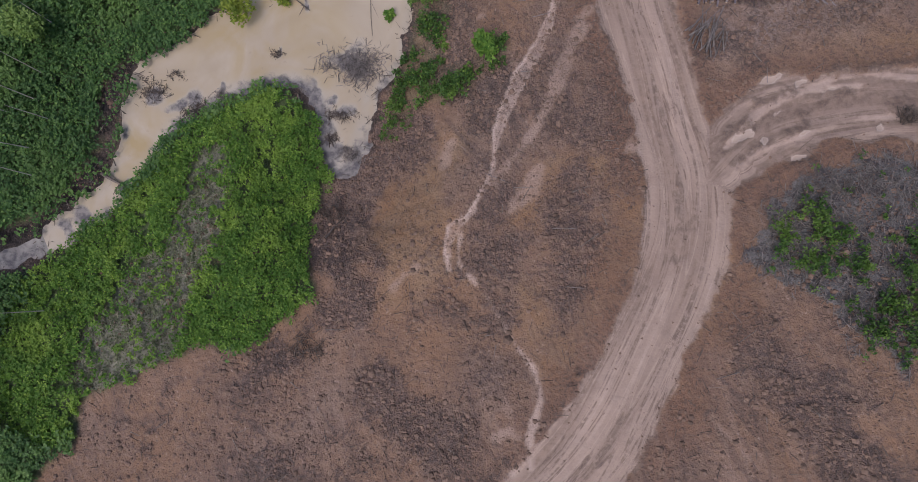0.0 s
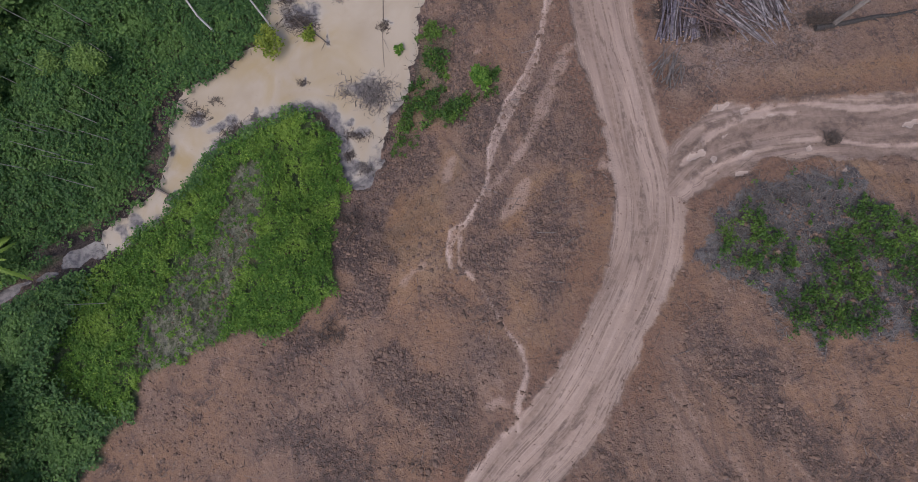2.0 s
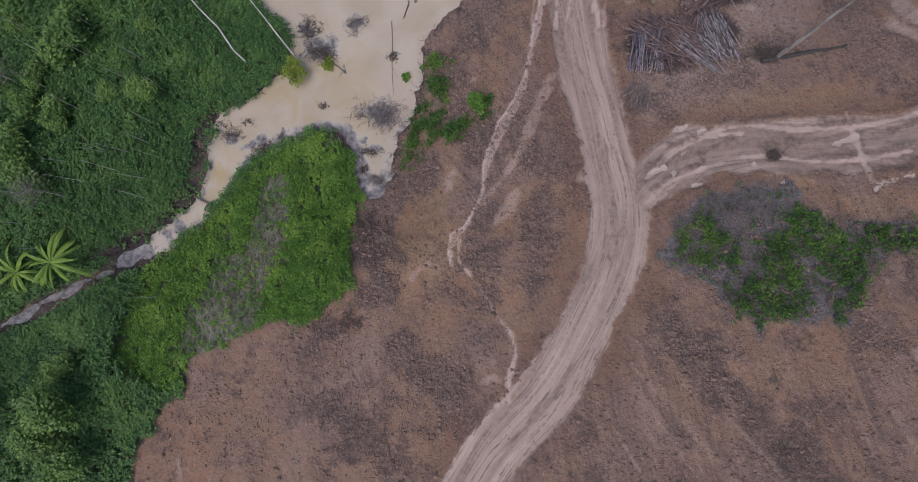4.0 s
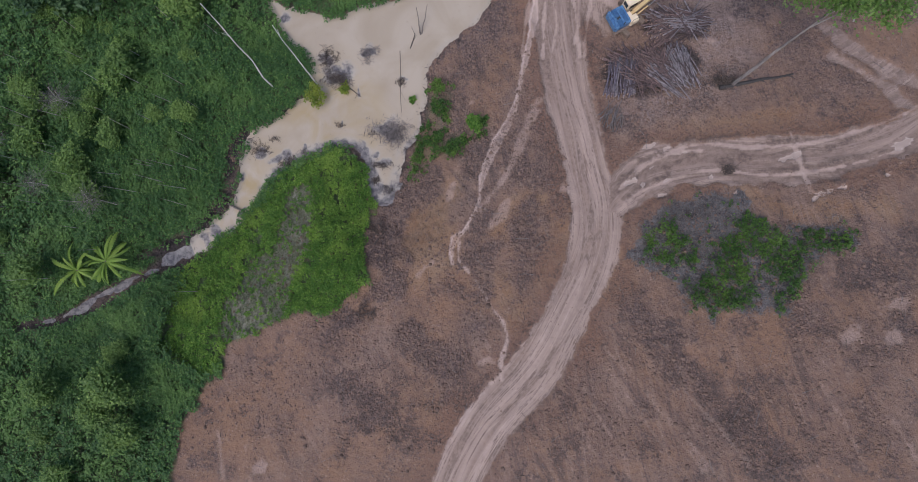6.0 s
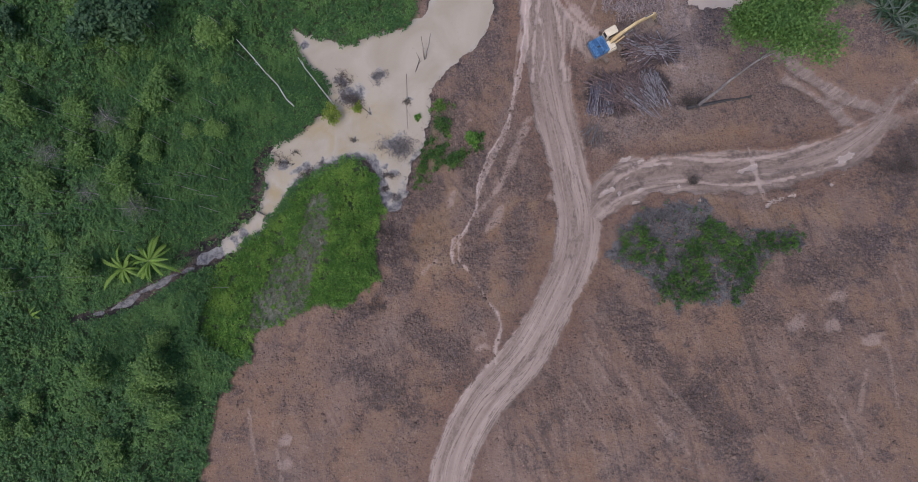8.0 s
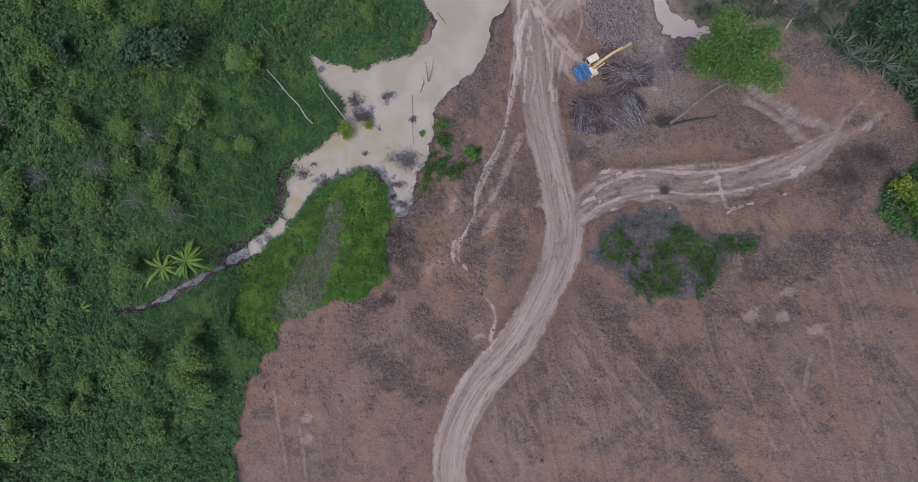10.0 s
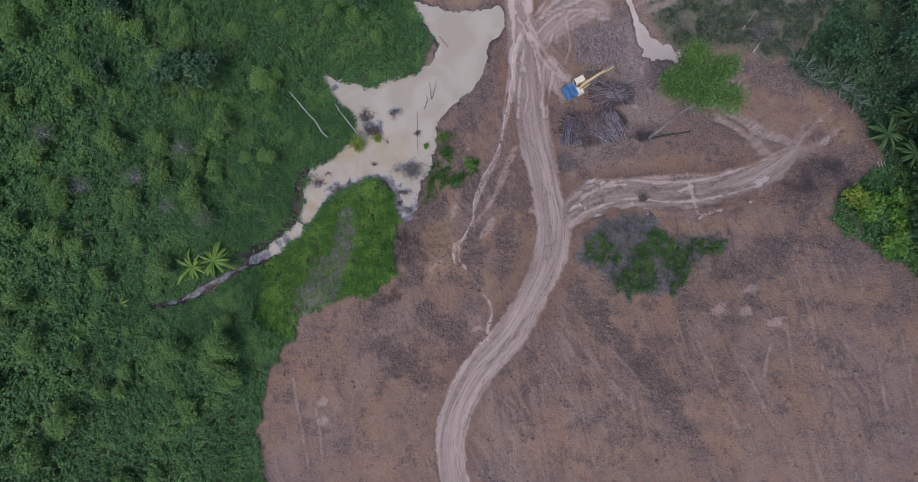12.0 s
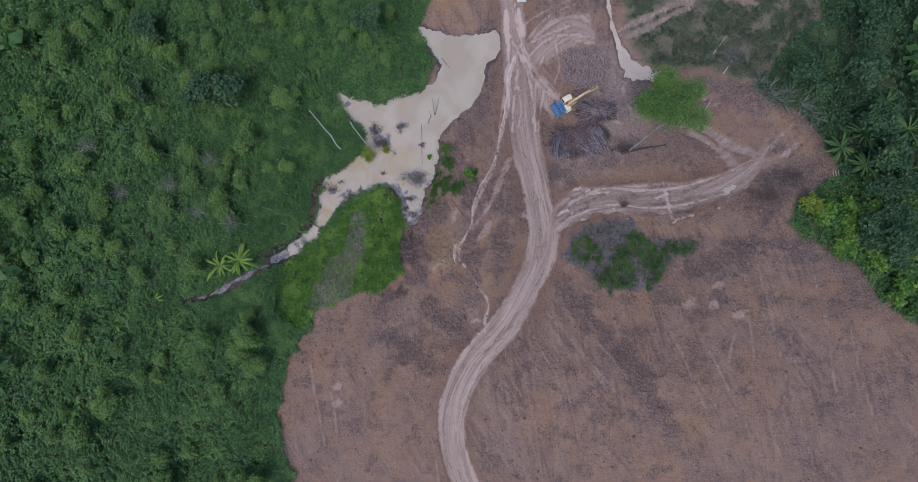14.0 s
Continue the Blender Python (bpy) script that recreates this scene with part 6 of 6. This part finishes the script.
ground_log(64.6, 25.4, 63.6, 23.2, 0.10, PALE_BARK, "bleached broken stick at the wood's edge", 15, 1)
for k in range(4):
    ground_log(66.0 + 0.42 * k, 12.7 + 0.1 * k, 65.9 + 0.45 * k, 14.8 + 0.2 * k, 0.07, PALE_BARK, "pale cut stake lying at the wood's edge", 16 + k, 0)
ground_log(-9.6, 1.6, -8.4, 3.4, 0.09, TWIG, "dead branch lying on the bank", 21, 3)
ground_log(45.2, 26.5, 46.6, 29.0, 0.1, PALE_BARK, "bleached branch lying on scraped soil", 22, 2)


# ---- the excavator ----
BLUE_DARK = plain_material("grimy_blue_paint", (0.025, 0.075, 0.18), (0.05, 0.13, 0.26), 0.3, 0.5, bump=0.03, vary=0.0)


def excavator(at, heading, track_turn):
    ob = thing("excavator", pose(*at, 0, 0, heading), "blue and cream tracked excavator standing beside log heaps", "excavator")
    turn = pose(0, 0, 0, 0, 0, track_turn)
    for side in (-1, 1):
        bm = bmesh.new()
        n, long, high = 26, 3.9, 0.86
        ring = []
        for i in range(n):
            a = math.tau * i / n
            cx = (long / 2 - high / 2) * (1 if math.cos(a) > 0 else -1)
            ring.append((cx + math.cos(a) * high / 2, high / 2 + math.sin(a) * high / 2))
        rows = [[bm.verts.new((x, side * 1.15 + w, z)) for x, z in ring] for w in (-0.28, 0.28)]
        for i in range(n):
            bm.faces.new((rows[0][i], rows[0][(i + 1) % n], rows[1][(i + 1) % n], rows[1][i]))
        for row in (rows[0][::-1], rows[1]):
            bm.faces.new(row)
        track = part("track", bm, STEEL, ob, "muddy steel crawler track")
        track.matrix_basis = turn
        for i in range(22):
            x = -1.75 + i * 3.5 / 21
            for z in (0.02, 0.88):
                shoe = new("track_shoe", SHOE)
                shoe.parent = track
                shoe.matrix_basis = pose(x, side * 1.15, z)
        for x in (-1.5, 1.5):
            part("sprocket", rod((x, side * 1.15 - 0.3, 0.43), (x, side * 1.15 + 0.3, 0.43), 0.3, None, 12), STEEL, track)
    frame_part = part("undercarriage", add_box(box((1.9, 1.9, 0.35), (0, 0, 0.62), bevel=0.04), (0.7, 2.2, 0.25), (0, 0, 0.55)), STEEL, ob)
    frame_part.matrix_basis = turn
    part("turntable", rod((0, 0, 0.75), (0, 0, 1.0), 0.75, None, 20), BLACK, ob)
    part("platform", box((3.5, 2.6, 0.18), (-0.55, 0, 1.08), bevel=0.03), STEEL, ob)
    part("counterweight", box((0.55, 2.25, 1.15), (-2.0, 0, 1.75), bevel=0.16), BLUE, ob, "rounded blue counterweight")
    hood = part("engine_hood", box((1.5, 2.15, 1.05), (-1.0, 0, 1.72), bevel=0.08), BLUE, ob, "worn blue engine hood")
    for x, y, w, d in ((-1.5, -0.7, 0.55, 0.9), (-1.5, 0.55, 0.55, 1.0), (-0.75, -0.1, 0.5, 1.5)):
        part("hatch", box((w, d, 0.05), (x, y, 2.265), bevel=0.015), BLUE_DARK, hood, "raised dark blue hatch")
    for k in range(5):
        part("grille_slat", box((0.05, 0.7, 0.04), (-1.6 + 0.09 * k, 0.1, 2.26)), BLACK, hood)
    part("exhaust", rod((-1.25, -1.0, 2.2), (-1.25, -1.0, 2.75), 0.07, 0.06, 10), BLACK, ob)
    part("tank", box((1.0, 0.85, 0.85), (0.25, -0.85, 1.6), bevel=0.06), CREAM, ob, "cream fuel tank and tool box")
    part("walkway", box((0.5, 1.3, 0.9), (-0.02, -0.55, 1.6), bevel=0.04), CREAM, ob, "cream machine housing")
    part("boom_foot", box((0.9, 0.7, 0.5), (0.35, -0.15, 1.4), bevel=0.04), BLACK, ob)
    part("handrail", add_rod(add_rod(rod((0.6, -1.2, 2.0), (0.6, -1.2, 2.6), 0.02), (-0.2, -1.2, 2.0), (-0.2, -1.2, 2.6), 0.02), (0.6, -1.2, 2.6), (-0.2, -1.2, 2.6), 0.02), BLACK, ob)
    cab = part("cab", box((1.6, 1.0, 1.75), (0.75, 0.82, 2.05), bevel=0.09), CREAM, ob, "cream operator's cab")
    part("roof", box((1.5, 0.9, 0.08), (0.72, 0.82, 2.96), bevel=0.03), CREAM, cab)
    part("windscreen", box((0.03, 0.78, 1.0), (1.56, 0.82, 2.3)), GLASS, cab)
    part("side_window", box((1.1, 0.03, 0.75), (0.75, 1.33, 2.4)), GLASS, cab)
    part("side_window", box((1.1, 0.03, 0.75), (0.75, 0.31, 2.4)), GLASS, cab)
    part("rear_window", box((0.03, 0.7, 0.6), (-0.06, 0.82, 2.45)), GLASS, cab)

    def beam(points, wide, deep):
        bm = bmesh.new()
        for (ax, az), (bx, bz), d in zip(points[:-1], points[1:], deep):
            a, b = Vector((ax, -0.15, az)), Vector((bx, -0.15, bz))
            q = (b - a).to_track_quat("X", "Z").to_matrix().to_4x4()
            add_box(bm, ((b - a).length + 0.12, wide, d), (a + b) / 2, q, 0.03)
        return bm

    part("boom", beam([(0.5, 1.6), (1.9, 3.3), (3.4, 4.2), (5.9, 4.0)], 0.34, (0.55, 0.68, 0.5)), YELLOW, ob, "dusty yellow boom")
    part("arm", beam([(5.5, 4.35), (6.5, 2.9), (7.0, 1.6)], 0.26, (0.5, 0.38)), YELLOW, ob, "dusty yellow dipper arm")
    bucket = bmesh.new()
    prof = [(6.95, 1.7), (7.25, 1.5), (7.3, 0.9), (6.9, 0.45), (6.3, 0.5), (6.35, 0.6), (6.85, 0.6), (7.15, 1.0), (7.1, 1.4)]
    sides = [[bucket.verts.new((x, -0.15 + w, z)) for x, z in prof] for w in (-0.5, 0.5)]
    for i in range(len(prof)):
        j = (i + 1) % len(prof)
        bucket.faces.new((sides[0][i], sides[0][j], sides[1][j], sides[1][i]))
    bucket.faces.new(sides[0][::-1])
    bucket.faces.new(sides[1])
    part("bucket", bucket, STEEL, ob, "worn steel bucket")
    for y in (-0.5, 0.2):
        cyl = part("boom_cylinder", rod((0.9, y, 1.4), (2.0, y, 2.6), 0.09, None, 10), YELLOW, ob)
        part("piston", rod((2.0, y, 2.6), (2.9, y, 3.6), 0.05, None, 8), CHROME, cyl)
    cyl = part("arm_cylinder", rod((3.0, -0.15, 4.5), (4.3, -0.15, 4.75), 0.09, None, 10), YELLOW, ob)
    part("piston", rod((4.3, -0.15, 4.75), (5.5, -0.15, 4.6), 0.05, None, 8), CHROME, cyl)
    cyl = part("bucket_cylinder", rod((5.95, -0.15, 4.3), (6.7, -0.15, 3.1), 0.08, None, 10), YELLOW, ob)
    part("piston", rod((6.7, -0.15, 3.1), (7.15, -0.15, 2.1), 0.045, None, 8), CHROME, cyl)
    return ob


shoe_bm = box((0.14, 0.6, 0.05), bevel=0.01)
SHOE = bpy.data.meshes.new("track_shoe")
shoe_bm.to_mesh(SHOE)
shoe_bm.free()
SHOE.materials.append(STEEL)
excavator(on(19.75, 27.7, -0.05), 28, -76)


# ---- the white pickup on the road ----
def pickup(at, heading):
    ob = thing("pickup_truck", pose(*at, 0, 0, heading), "white pickup truck standing on the muddy road", "pickup truck")
    part("body", add_box(box((5.0, 1.75, 0.55), (0, 0, 0.72), bevel=0.1), (1.3, 1.7, 0.25), (1.8, 0, 1.05), bevel=0.08), WHITE, ob)
    cab = part("cab", box((1.9, 1.6, 0.75), (0.2, 0, 1.38), bevel=0.18), WHITE, ob)
    part("windscreen", box((0.05, 1.35, 0.5), (1.14, 0, 1.4), pose(0, 0, 0, 0, -25, 0)), GLASS, cab)
    part("rear_window", box((0.04, 1.3, 0.4), (-0.76, 0, 1.45)), GLASS, cab)
    for y in (-0.8, 0.8):
        part("side_window", box((1.3, 0.03, 0.42), (0.2, y, 1.42)), GLASS, cab)
        part("bed_wall", box((1.7, 0.08, 0.45), (-1.6, y, 1.15), bevel=0.02), WHITE, ob)
        for x in (-1.55, 1.6):
            wheel = part("wheel", rod((x, y - 0.12, 0.36), (x, y + 0.12, 0.36), 0.36, None, 16), BLACK, ob, "black muddy tyre")
            part("rim", rod((x, y - 0.14, 0.36), (x, y + 0.14, 0.36), 0.2, None, 12), STEEL, wheel)
    part("tailgate", box((0.07, 1.6, 0.45), (-2.43, 0, 1.15), bevel=0.02), WHITE, ob)
    return ob


pickup(on(12.3, 50.75), 91)
